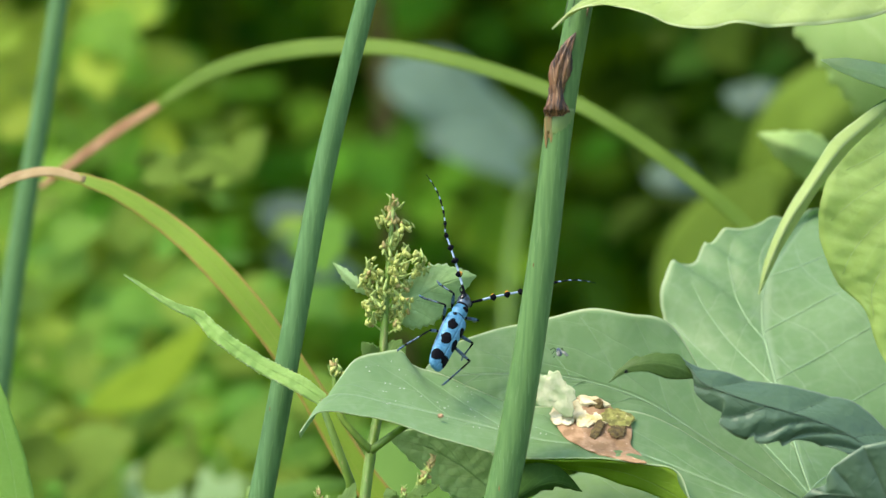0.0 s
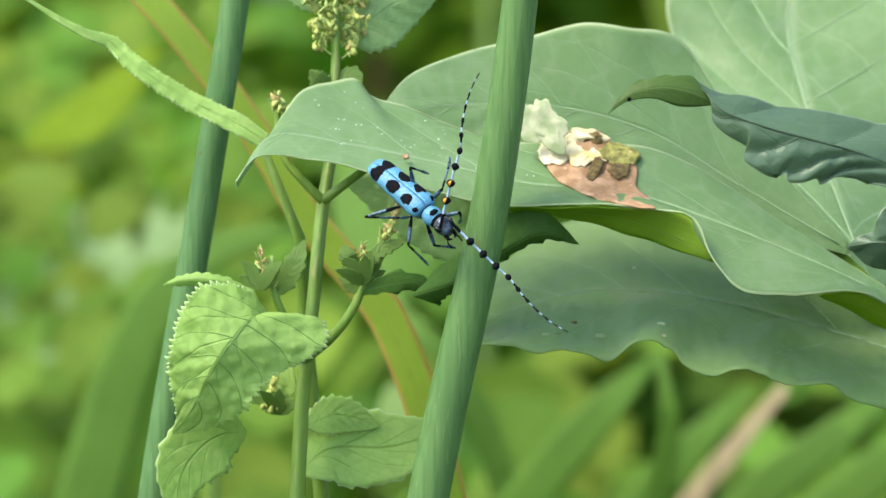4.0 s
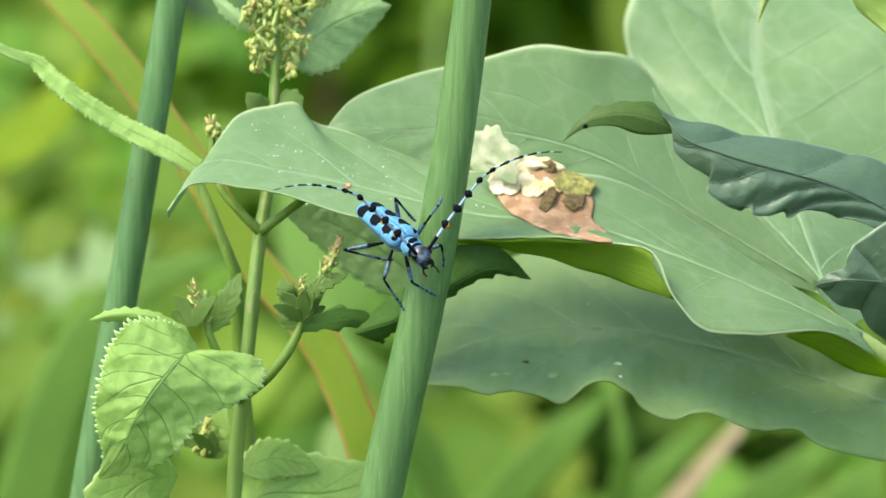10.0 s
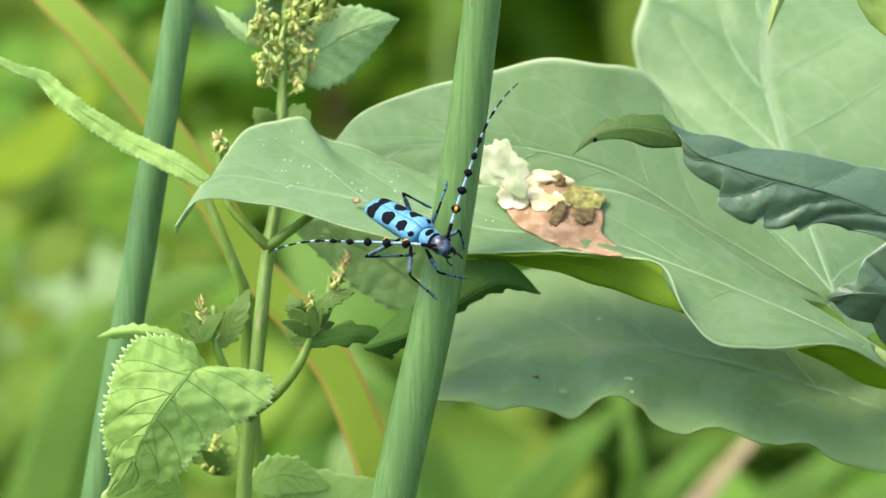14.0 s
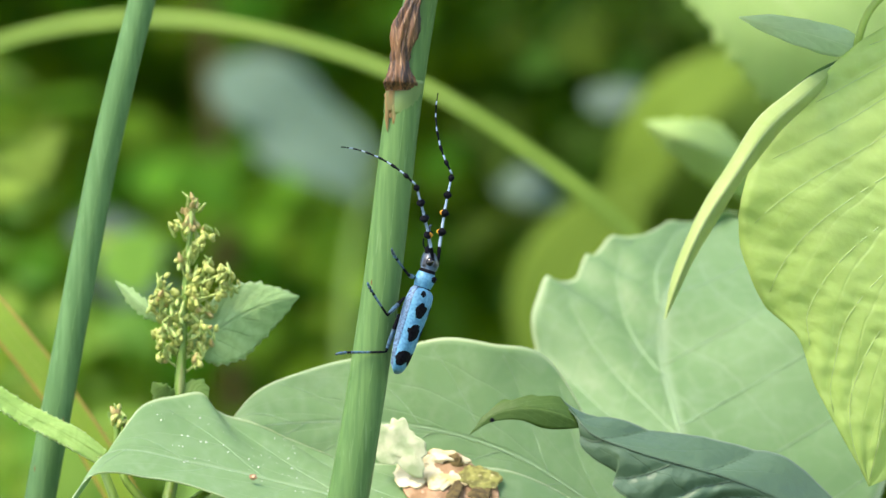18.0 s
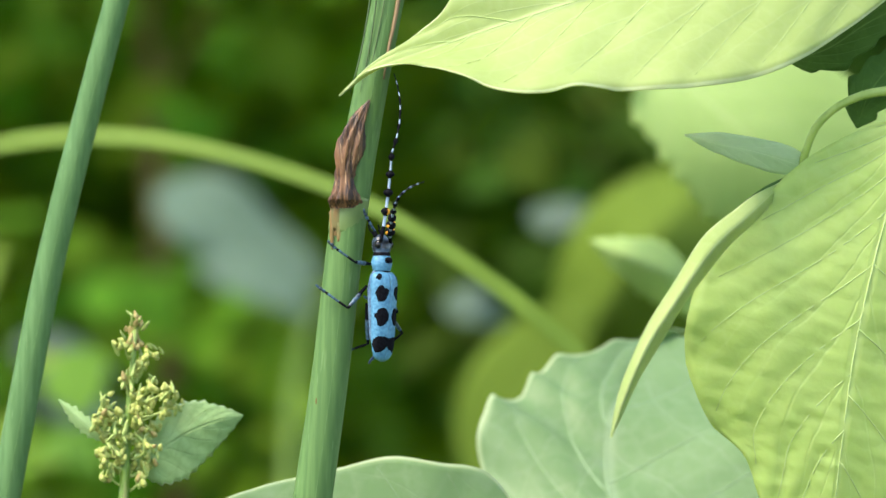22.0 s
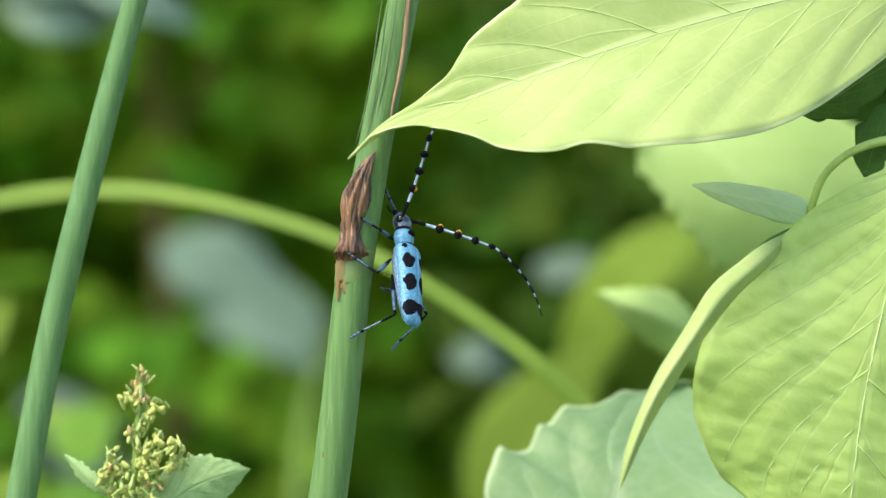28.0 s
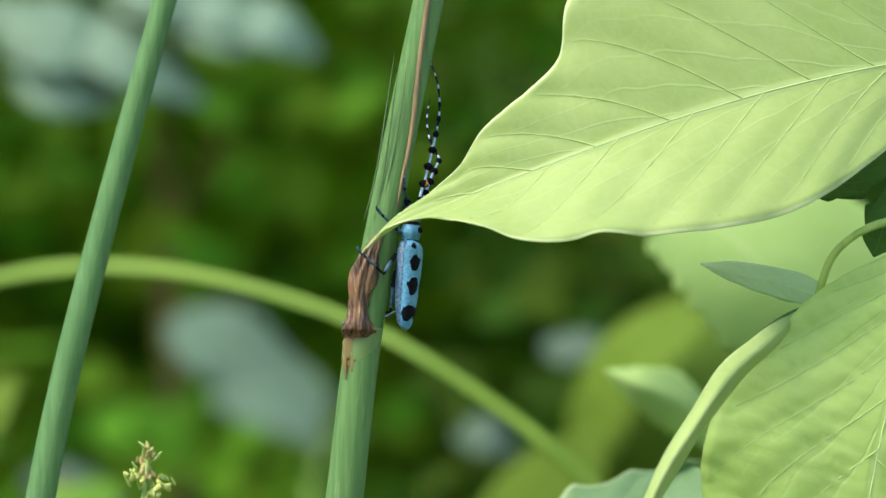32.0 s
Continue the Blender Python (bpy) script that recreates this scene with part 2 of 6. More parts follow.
M_WITHERRIB = skin("dry_brown_rib", (0.24, 0.16, 0.08), (0.12, 0.085, 0.04), 0.7, scale=700, lengthwise=0.1)
M_BACK = leaf_material("shrub_leaf", (0.225, 0.37, 0.036), (0.155, 0.285, 0.023), (0.23, 0.36, 0.05), 0.4, 6, 0.5, 0.03, 0.7, vary=0.4, waxy=0.06)
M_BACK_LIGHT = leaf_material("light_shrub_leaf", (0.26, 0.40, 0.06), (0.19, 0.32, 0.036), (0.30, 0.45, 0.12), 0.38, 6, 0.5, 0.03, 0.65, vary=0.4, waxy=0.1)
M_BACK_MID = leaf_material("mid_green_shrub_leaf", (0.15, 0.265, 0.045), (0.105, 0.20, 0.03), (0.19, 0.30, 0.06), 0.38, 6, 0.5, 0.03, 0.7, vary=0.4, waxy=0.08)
# Shrub green darkened to stand for shaded gaps beside the stalk.
M_BACK_SHADE = leaf_material("shade_dark_shrub_leaf", (0.04, 0.085, 0.010), (0.025, 0.06, 0.007), (0.05, 0.10, 0.015), 0.25, 6, 0.5, 0.03, 0.75, vary=0.4, waxy=0.04)
M_YOUNG = leaf_material("young_green_leaf", (0.19, 0.32, 0.085), (0.14, 0.25, 0.055), (0.12, 0.23, 0.05), 0.35, 5, 0.45, 0.03, 0.55, bump=0.6, net=300, pucker=0.3)
M_YELLOWGREEN = leaf_material("soft_yellow_green_leaf", (0.145, 0.235, 0.034), (0.11, 0.185, 0.024), (0.22, 0.32, 0.06), 0.4, 6, 0.5, 0.03, 0.65, waxy=0.08)
# Reflected sky is put into these two greys, one pale, one dimmer.
M_BACK_GREY = leaf_material("sky_sheen_grey_leaf", (0.19, 0.30, 0.225), (0.145, 0.235, 0.17), (0.09, 0.14, 0.095), 0.2, 5, 0.5, 0.03, 0.5, mottle=0.3, vary=0.15)
M_BACK_DIM = leaf_material("dim_sky_sheen_leaf", (0.085, 0.14, 0.105), (0.065, 0.11, 0.08), (0.10, 0.15, 0.11), 0.2, 5, 0.5, 0.03, 0.5, mottle=0.3, vary=0.15)
M_HEDGE = leaf_material("hedge_leaf", (0.155, 0.32, 0.032), (0.11, 0.25, 0.022), (0.19, 0.36, 0.05), 0.38, 6, 0.5, 0.03, 0.7, vary=0.45, waxy=0.05)
M_POD = leaf_material("grey_green_young_leaf", (0.55, 0.66, 0.46), (0.46, 0.58, 0.37), (0.60, 0.69, 0.50), 0.5, 4, 0.4, 0.03, 0.6)
M_BACK_DARK = leaf_material("deep_green_leaf", (0.068, 0.168, 0.012), (0.04, 0.11, 0.007), (0.09, 0.165, 0.018), 0.3, 6, 0.5, 0.03, 0.75, vary=0.4, waxy=0.04)
M_VEIN = skin("pale_vein", (0.265, 0.40, 0.215), (0.235, 0.365, 0.185), 0.5, scale=600)
M_VEIN_BRIGHT = skin("yellow_green_vein", (0.41, 0.53, 0.195), (0.38, 0.50, 0.165), 0.5, scale=600)
M_VEIN_DARK = skin("sunken_vein", (0.17, 0.31, 0.065), (0.13, 0.26, 0.05), 0.6, scale=600)
M_STEM = skin("green_stem", (0.16, 0.27, 0.042), (0.115, 0.215, 0.03), 0.5, scale=500, lengthwise=0.1, streak=(0.26, 0.28, 0.10))
M_PALESTEM = skin("pale_stem", (0.279, 0.38, 0.12), (0.223, 0.32, 0.086), 0.5, scale=500, lengthwise=0.1)
M_WOODY = skin("brown_stem", (0.20, 0.155, 0.06), (0.14, 0.105, 0.04), 0.85, scale=200, lengthwise=0.2, spec=0.1)
M_BUD = skin("flower_bud", (0.50, 0.50, 0.16), (0.30, 0.36, 0.08), 0.65, scale=1600)
M_BRACT = skin("green_bract", (0.38, 0.46, 0.14), (0.26, 0.36, 0.09), 0.6, scale=1500)
M_BUD_BROWN = skin("brown_flower_bud", (0.42, 0.36, 0.13), (0.30, 0.22, 0.08), 0.7, scale=900)
M_ROT = skin("rotten_patch", (0.47, 0.29, 0.17), (0.27, 0.155, 0.075), 0.85, scale=330, bump=0.9, streak=(0.60, 0.40, 0.27))
M_FADED = skin("faded_leaf_patch", (0.56, 0.58, 0.38), (0.36, 0.44, 0.24), 0.8, scale=300, bump=0.3)
M_PALE = skin("bleached_patch", (0.80, 0.72, 0.50), (0.62, 0.50, 0.28), 0.85, scale=170, bump=0.3, streak=(0.50, 0.44, 0.14))
M_OLIVE = skin("olive_crumbs", (0.17, 0.12, 0.035), (0.07, 0.045, 0.014), 0.8, scale=800, bump=0.5)
M_MOSSY = skin("olive_yellow_rot", (0.33, 0.32, 0.08), (0.14, 0.13, 0.03), 0.8, scale=500, bump=0.5, streak=(0.55, 0.48, 0.22))
M_LOWSPOT = skin("faint_leaf_spot", (0.24, 0.33, 0.16), (0.19, 0.29, 0.12), 0.7, scale=500)
M_FLECK = skin("white_fleck", (0.75, 0.78, 0.68), (0.6, 0.64, 0.5), 0.8, scale=900)
M_SOIL = skin("mossy_soil", (0.035, 0.055, 0.014), (0.03, 0.026, 0.014), 0.95, scale=30, bump=0.8)
M_FLYWING = skin("smoky_wing", (0.22, 0.24, 0.20), (0.12, 0.13, 0.11), 0.4, scale=900)
M_BLUE = skin("powder_blue_shell", (0.088, 0.295, 0.465), (0.048, 0.195, 0.335), 0.5, scale=1500, bump=0.4, spec=0.45)
M_BLUEGREY = skin("blue_grey_fuzz", (0.14, 0.27, 0.42), (0.05, 0.09, 0.16), 0.6, scale=1800, bump=0.5)
M_BLACK = skin("black_velvet", (0.006, 0.007, 0.010), (0.003, 0.003, 0.005), 0.85, scale=1800, bump=0.4, spec=0.08)
M_HEAD = skin("dark_head", (0.085, 0.14, 0.22), (0.008, 0.010, 0.015), 0.3, scale=620, bump=0.6)
M_LEGBLUE = skin("steel_blue_leg", (0.05, 0.13, 0.21), (0.012, 0.025, 0.04), 0.35, scale=1200, bump=0.3)
M_PALEBLUE = skin("pale_blue_ring", (0.33, 0.44, 0.58), (0.22, 0.32, 0.46), 0.5, scale=1500)
M_ORANGE = skin("orange_pollen", (0.70, 0.34, 0.015), (0.5, 0.2, 0.01), 0.7, scale=1500)
M_EYE = skin("glossy_eye", (0.01, 0.01, 0.012), (0.006, 0.006, 0.007), 0.15, scale=900, bump=0.1)


# ---------------------------------------------------------------- shapes
def mesh(name, verts, faces, mats, index=None, uvs=None, smooth=True):
    d = bpy.data.meshes.new(name)
    d.from_pydata([tuple(v) for v in verts], [], faces)
    for m in mats if isinstance(mats, (list, tuple)) else (mats,):
        d.materials.append(m)
    if index:
        d.polygons.foreach_set("material_index", index)
    if uvs is not None:
        lay = d.uv_layers.new(name="UVMap")
        li = np.empty(len(d.loops), dtype=np.int32)
        d.loops.foreach_get("vertex_index", li)
        lay.data.foreach_set("uv", np.asarray(uvs, dtype=np.float32)[li].ravel())
    d.polygons.foreach_set("use_smooth", [smooth] * len(d.polygons))
    d.update()
    return d


def part(name, data, parent, label="", m=None):
    ob = new(name, data)
    ob.parent = parent
    if m is not None:
        ob.matrix_basis = m
    return tagged(ob, label)


def thing(name, label, category, group="", place=(0, 0, 0)):
    ob = new(name)
    ob.empty_display_size = 0.02
    ob.location = place
    return tagged(ob, label, category, group)


def curve(points, n, where=None):
    """n points along a smooth line through a few places; where collects their place in the list."""
    p = [Vector(q) for q in points]
    cum = [0.0]
    for a, b in zip(p, p[1:]):
        cum.append(cum[-1] + max((b - a).length, 1e-6))
    last = len(p) - 1
    slope = []
    for k in range(last + 1):
        if k in (0, last):
            a, b = (0, 1) if k == 0 else (last - 1, last)
            slope.append((p[b] - p[a]) / (cum[b] - cum[a]))
        else:
            h0, h1 = cum[k] - cum[k - 1], cum[k + 1] - cum[k]
            slope.append(((p[k] - p[k - 1]) / h0 * h1 + (p[k + 1] - p[k]) / h1 * h0) / (h0 + h1))
    # even steps over the listed places mixed with even steps over the length
    out = []
    for i in range(n):
        x = last * i / (n - 1)
        k = min(int(x), last - 1)
        s = 0.35 * (cum[k] + (x - k) * (cum[k + 1] - cum[k])) + 0.65 * cum[-1] * i / (n - 1)
        k = 0
        while k < last - 1 and s > cum[k + 1]:
            k += 1
        h = cum[k + 1] - cum[k]
        f = min(max((s - cum[k]) / h, 0.0), 1.0)
        f2, f3 = f * f, f * f * f
        out.append((2 * f3 - 3 * f2 + 1) * p[k] + (f3 - 2 * f2 + f) * h * slope[k] + (3 * f2 - 2 * f3) * p[k + 1] + (f3 - f2) * h * slope[k + 1])
        if where is not None:
            where.append(k + f)
    return out


def tube_data(points, radii, seg=12, caps=True, ridges=0, ridge=0.0):
    """Vertices and faces of a round rod along points, its radius (m) point by point."""
    verts, faces = [], []
    up = Vector((0.02, -1, 0.03))
    for i, c in enumerate(points):
        t = (points[min(i + 1, len(points) - 1)] - points[max(i - 1, 0)]).normalized()
        a = (up - up.dot(t) * t).normalized()
        b = t.cross(a)
        for k in range(seg):
            w = 2 * math.pi * k / seg
            r = radii[i] * (1 + ridge * math.cos(w * ridges))
            verts.append(c + (a * math.cos(w) + b * math.sin(w)) * r)
    for i in range(len(points) - 1):
        for k in range(seg):
            q = (k + 1) % seg
            faces.append((i * seg + k, i * seg + q, (i + 1) * seg + q, (i + 1) * seg + k))
    if caps:
        faces.append(tuple(range(seg - 1, -1, -1)))
        faces.append(tuple(range((len(points) - 1) * seg, len(points) * seg)))
    return verts, faces


def rod(name, points, radii, mat, parent, n=24, seg=12, label="", ridges=0, ridge=0.0):
    where = []
    pts = curve(points, n, where)
    k = len(radii)
    rr = [np.interp(w / (len(points) - 1) * (k - 1), range(k), radii) / 1000 for w in where]
    v, f = tube_data(pts, rr, seg, True, ridges, ridge)
    return part(name, mesh(name, v, f, mat), parent, label)


def tooth(x):
    f = x - math.floor(x)
    return f / 0.75 if f < 0.75 else (1 - f) / 0.25


def blade_data(edge_a, mid, edge_b, n=40, m=6, teeth=(0, 0), depth=0.0, wave=0.0, waves=4.0, quilt=0.0, cup=0.0, seed=0, scallop=False, crease=None, puff=0.0, blister=0.0):
    """A leaf blade between two margins with a midrib; teeth on the margins a and b, wavy margins, puckers between veins.
    crease gives for each half where its side veins leave the midrib and reach the margin; the blade puffs up by puff mm between them."""
    a, c, b = curve(edge_a, n), curve(mid, n), curve(edge_b, n)
    top, uvs = [], []
    for i in range(n):
        s = i / (n - 1)
        tang = c[min(i + 1, n - 1)] - c[max(i - 1, 0)]
        across = b[i] - a[i]
        nor = across.cross(tang)
        nor = nor.normalized() if nor.length > 1e-12 else Vector((0, -1, 0))
        fade = math.sin(math.pi * min(max(s, 0.0), 1.0)) ** 0.5
        for j in range(-m, m + 1):
            f = abs(j) / m
            e, nt = (a[i], teeth[0]) if j < 0 else (b[i], teeth[1])
            reach = 1.0
            if nt and f > 0.8:
                w = (e - c[i]).length
                x = s * nt
                bite = math.sqrt(abs(math.sin(math.pi * x))) * (0.7 + 0.3 * math.sin(7.1 * math.floor(x))) if scallop else tooth(x) * (0.72 + 0.28 * math.sin(2.3 * math.floor(x)))
                reach = 1 + (bite - 0.5) * depth / 1000 / max(w, 0.002) * fade * (f - 0.8) / 0.2
            p = c[i].lerp(e, f * reach)
            k = math.sin(waves * 2 * math.pi * s + (1.7 if j < 0 else 0) + seed) * wave * f * f
            k += quilt * math.sin(math.pi * f) * math.cos(2 * math.pi * (s * 8 - f * 2.5)) * fade
            k += cup * f * f
            k += 0.35 * noise.noise(p * 60 + Vector((seed, 0, 0))) * wave
            front = nor if nor.y < 0 else -nor
            h = blister * noise.noise(p * 420 + Vector((seed, 3, 0))) * fade
            if crease:
                bounds = [q + (e2 - q) * f for q, e2 in crease[0 if j < 0 else 1]]
                b0 = max([q for q in bounds if q <= s], default=bounds[0] - 0.15)
                b1 = min([q for q in bounds if q > s], default=bounds[-1] + 0.15)
                x = min(max((s - b0) / max(b1 - b0, 1e-4), 0.0), 1.0)
                h += puff * (math.sin(math.pi * x) ** 0.6 - 0.5) * min(1.0, f * 3.0) * fade
            top.append(p + (nor * k * fade + front * h) / 1000)
            uvs.append((s, 0.5 + 0.5 * j / m))
    w = 2 * m + 1
    faces = [(i * w + j, i * w + j + 1, (i + 1) * w + j + 1, (i + 1) * w + j) for i in range(n - 1) for j in range(w - 1)]
    return top, faces, uvs


def leaf(name, edge_a, mid, edge_b, mat, parent, label="", thick=0.35, ribs=None, **kw):
    """A leaf blade of real thickness as one part. Margins and midrib are short lists of (x, z, y) in mm."""
    v, f, uv = blade_data([at(*p) for p in edge_a], [at(*p) for p in mid], [at(*p) for p in edge_b], **kw)
    ob = part(name, mesh(name, v, f, mat, uvs=uv), parent, label)
    so = ob.modifiers.new("thickness", "SOLIDIFY")
    so.thickness, so.offset = thick / 1000, 0
    if ribs:
        veins(ob, v, kw["n"], kw["m"], kw["crease"], **ribs)
    return ob


def fan(sides, lean, first=0.06, span=0.78, shift=0.03):
    """Side veins of the two halves: where each leaves the midrib and where it meets the margin."""
    return [[(first + span * k / sides + d, first + span * k / sides + d + lean) for k in range(sides)] for d in (0.0, shift)]


def veins(ob, grid, n, m, crease, mat, reach=0.9, r=0.28, mid=0.45, tip_first=False):
    """Raised midrib and side veins that follow a blade's own surface, each a part of the leaf."""
    w = 2 * m + 1

    def on(s, f):
        x = min(max(s, 0.0), 1.0) * (n - 1)
        y = (min(max(f, -1.0), 1.0) + 1) * m
        i, j = min(int(x), n - 2), min(int(y), w - 2)
        p, q = x - i, y - j
        g = grid
        return (g[i * w + j] * (1 - p) * (1 - q) + g[(i + 1) * w + j] * p * (1 - q) + g[i * w + j + 1] * (1 - p) * q + g[(i + 1) * w + j + 1] * p * q)

    def ridge(points, r0, r1):
        k = len(points)
        points = [p + Vector((0, -0.00023, 0.00006)) for p in points]
        v, f = tube_data(points, [(r0 + (r1 - r0) * i / (k - 1)) / 1000 for i in range(k)], 6)
        part("vein", mesh("vein", v, f, mat), ob)

    ridge([on(0.02 + 0.96 * i / 29, 0.0) for i in range(30)], mid * (0.3 if tip_first else 1), mid * (1 if tip_first else 0.3))
    for side, rows in zip((-1, 1), crease):
        for q, e2 in rows:
            xs = [i / 15 for i in range(16)]
            line = [(q + (e2 - q) * x * reach, side * x * reach) for x in xs if 0 <= q + (e2 - q) * x * reach <= 1]
            if len(line) > 3:
                ridge([on(*w) for w in line], r, r * 0.5)


def simple_leaf(name, path, width, mat, parent, label="", shape=0.8, tilt=(0, 0.25, 1), **kw):
    """A leaf by its midrib (x, z, y in mm) and its greatest width (mm); it widens and narrows along the way."""
    c = curve([at(*p) for p in path], 14)
    a, b = [], []
    for i, p in enumerate(c):
        t = (c[min(i + 1, 13)] - c[max(i - 1, 0)]).normalized()
        s = t.cross(Vector((0, 1, 0)))
        s = (s.normalized() + Vector((0, tilt[1], 0))).normalized()
        f = i / 13
        w = width / 2000 * max(math.sin(math.pi * f ** shape), 0.02) ** 0.8
        a.append(p - s * w)
        b.append(p + s * w)
    kw.setdefault("n", 36)
    v, f, uv = blade_data(a, c, b, **kw)
    ob = part(name, mesh(name, v, f, mat, uvs=uv), parent, label)
    so = ob.modifiers.new("thickness", "SOLIDIFY")
    so.thickness, so.offset = 0.00035, 0
    return ob


def strap(name, path, widths, mat, parent, label="", facing=(0, -1, 0.3), n=40, **kw):
    """A long strap leaf along path (x, z, y in mm), its width given along the way."""
    where = []
    c = curve([at(*p) for p in path], n, where)
    a, b = [], []
    for i, p in enumerate(c):
        t = (c[min(i + 1, n - 1)] - c[max(i - 1, 0)]).normalized()
        s = t.cross(Vector(facing)).normalized()
        w = np.interp(where[i] / (len(path) - 1) * (len(widths) - 1), range(len(widths)), widths) / 2000
        a.append(p - s * w)
        b.append(p + s * w)
    v, f, uv = blade_data(a, c, b, n=n, m=3, **kw)
    ob = part(name, mesh(name, v, f, mat, uvs=uv), parent, label)
    so = ob.modifiers.new("thickness", "SOLIDIFY")
    so.thickness, so.offset = 0.0005, 0
    return ob


def lump(rx, ry, rz, seg=10, rings=7, rough=0.0, seed=0):
    """A rounded, uneven body (mm) about the origin."""
    verts, faces = [], []
    for i in range(rings + 1):
        th = math.pi * i / rings
        for k in range(seg):
            w = 2 * math.pi * k / seg
            d = Vector((math.sin(th) * math.cos(w), math.sin(th) * math.sin(w), math.cos(th)))
            s = 1 + rough * noise.noise(d * 2.3 + Vector((seed, seed, 0)))
            verts.append(Vector((d.x * rx, d.y * ry, d.z * rz)) * s / 1000)
    for i in range(rings):
        for k in range(seg):
            q = (k + 1) % seg
            faces.append((i * seg + k, (i + 1) * seg + k, (i + 1) * seg + q, i * seg + q))
    return verts, faces


# ---------------------------------------------------------------- ground and distance
gv = [(-30, -30, 0), (30, -30, 0), (30, 60, 0), (-30, 60, 0)]
ground = tagged(new("ground", mesh("ground", gv, [(0, 1, 2, 3)], M_SOIL, smooth=False)), "dark damp mossy soil under dense plants", "ground", kind="structure")


def foliage(name, count, region, size, mat, label, seed, lean=0.5, category="foliage", normal=(-0.25, -0.6, 0.75), rounded=False):
    """Many folded leaves, too many to count, within a region (x, y, z ranges in m), as a box or a rounded uneven bush."""
    g = np.random.default_rng(seed)
    u = np.array([0.0, 0.12, 0.35, 0.62, 0.85, 1.0])
    w = np.array([0.0, 0.30, 0.50, 0.42, 0.18, 0.0])
    unit = lambda v: v / np.linalg.norm(v, axis=1, keepdims=True)
    lo, hi = np.array(region).T
    q = g.uniform(-1, 1, (count, 3))
    if rounded:
        edge = np.sum(np.abs(q) ** np.array([4.0, 4.0, 5.0]), axis=1)
        over = edge > 0.9 + 0.35 * np.sin(9 * q[:, 0] + 3 * q[:, 1]) * np.cos(7 * q[:, 2])
        q[over] *= g.uniform(0.45, 0.9, (int(over.sum()), 1))
    c = (lo + hi) / 2 + q * (hi - lo) / 2
    ln = g.uniform(*size, count)[:, None]
    nor = unit(np.array(Vector(normal).normalized()) + g.normal(0, lean, (count, 3)))
    d = unit(np.cross(nor, g.normal(0, 1, (count, 3))))
    s = np.cross(nor, d)
    droop, fold, wide = g.uniform(0.05, 0.3, (count, 1)), g.uniform(0.05, 0.25, (count, 1)), g.uniform(0.55, 0.95, (count, 1))
    verts, uvs = np.empty((count, 18, 3)), np.empty((count, 18, 2))
    for r in range(6):
        mid = c + d * ln * (u[r] - 0.5) - nor * ln * droop * u[r] ** 2
        for k in (-1, 0, 1):
            verts[:, r * 3 + k + 1] = mid + s * k * w[r] * wide * ln + nor * abs(k) * w[r] * fold * ln
            uvs[:, r * 3 + k + 1] = (u[r], 0.5 + 0.5 * k)
    quad = np.array([(r * 3 + k, r * 3 + k + 1, r * 3 + k + 4, r * 3 + k + 3) for r in range(5) for k in range(2)])
    faces = (quad[None] + (np.arange(count) * 18)[:, None, None]).reshape(-1, 4)
    data = mesh(name, verts.reshape(-1, 3).tolist(), faces.tolist(), mat, uvs=uvs.reshape(-1, 2))
    return tagged(new(name, data), label, category, kind="stuff")


# the hedge far behind, in several depths, and the shrubs before it
# Part of the far hedge's shade is put into its deep green.
foliage("far_hedge", 26000, ((-3.2, 3.2), (4.6, 6.0), (0.0, 3.6)), (0.05, 0.11), M_BACK_DARK, "deep green hedge of broad leaves, its shade partly in the colour", 3, lean=0.28, category="hedge")
foliage("hedge_front", 3200, ((-1.7, 0.13), (3.0, 4.4), (0.0, 1.06)), (0.035, 0.085), M_HEDGE, "mid green hedge leaves behind the plants", 5, lean=0.28, category="hedge", rounded=True)
foliage("hedge_top", 3600, ((-1.4, 0.5), (3.2, 4.4), (1.08, 2.0)), (0.04, 0.09), M_HEDGE, "mid green upper leaves of the hedge", 23, lean=0.3, category="hedge", rounded=True)
# The shade between these leaves is put into their colour.
foliage("dark_shrub_foliage", 2200, ((0.05, 1.1), (1.8, 2.8), (0.05, 1.6)), (0.025, 0.06), M_BACK_SHADE, "shrub leaves with shade put into their very dark green", 6, lean=0.28, category="shrub", rounded=True)
# The sunlit look of this shrub is put into its lighter green.
foliage("sun_toned_foliage", 2900, ((-1.1, -0.20), (1.45, 2.2), (0.02, 1.35)), (0.024, 0.056), M_BACK_LIGHT, "low shrub leaves with a sunlit tone put into their light green", 7, lean=0.3, category="shrub", rounded=True)
foliage("mid_green_low_foliage", 640, ((-0.37, -0.09), (0.98, 1.52), (0.02, 0.88)), (0.018, 0.042), M_BACK_MID, "mid green leaves among the stalks", 8, lean=0.3, category="shrub", rounded=True)
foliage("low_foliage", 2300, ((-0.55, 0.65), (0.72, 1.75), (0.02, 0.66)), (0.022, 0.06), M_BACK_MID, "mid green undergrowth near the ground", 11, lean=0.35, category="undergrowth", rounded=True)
foliage("ground_cover", 34000, ((-7, 7), (-5, 6.4), (0.0, 0.2)), (0.06, 0.16), M_BACK_DARK, "dark green ground cover of small leaves", 13, category="undergrowth")
# Leaves added out of view, only to cast shade on the hedge.
foliage("unseen_shade_branches", 1500, ((-4.5, 1.6), (1.2, 4.6), (2.2, 2.9)), (0.08, 0.18), M_BACK_DARK, "unseen leafy branches added to shade the hedge", 17, category="branches", rounded=True)
# Sheet added behind the hedge so no sky shows through its gaps.
bank = [(-9, 6.2, 0), (9, 6.2, 0), (9, 7.4, 5.0), (-9, 7.4, 5.0)]
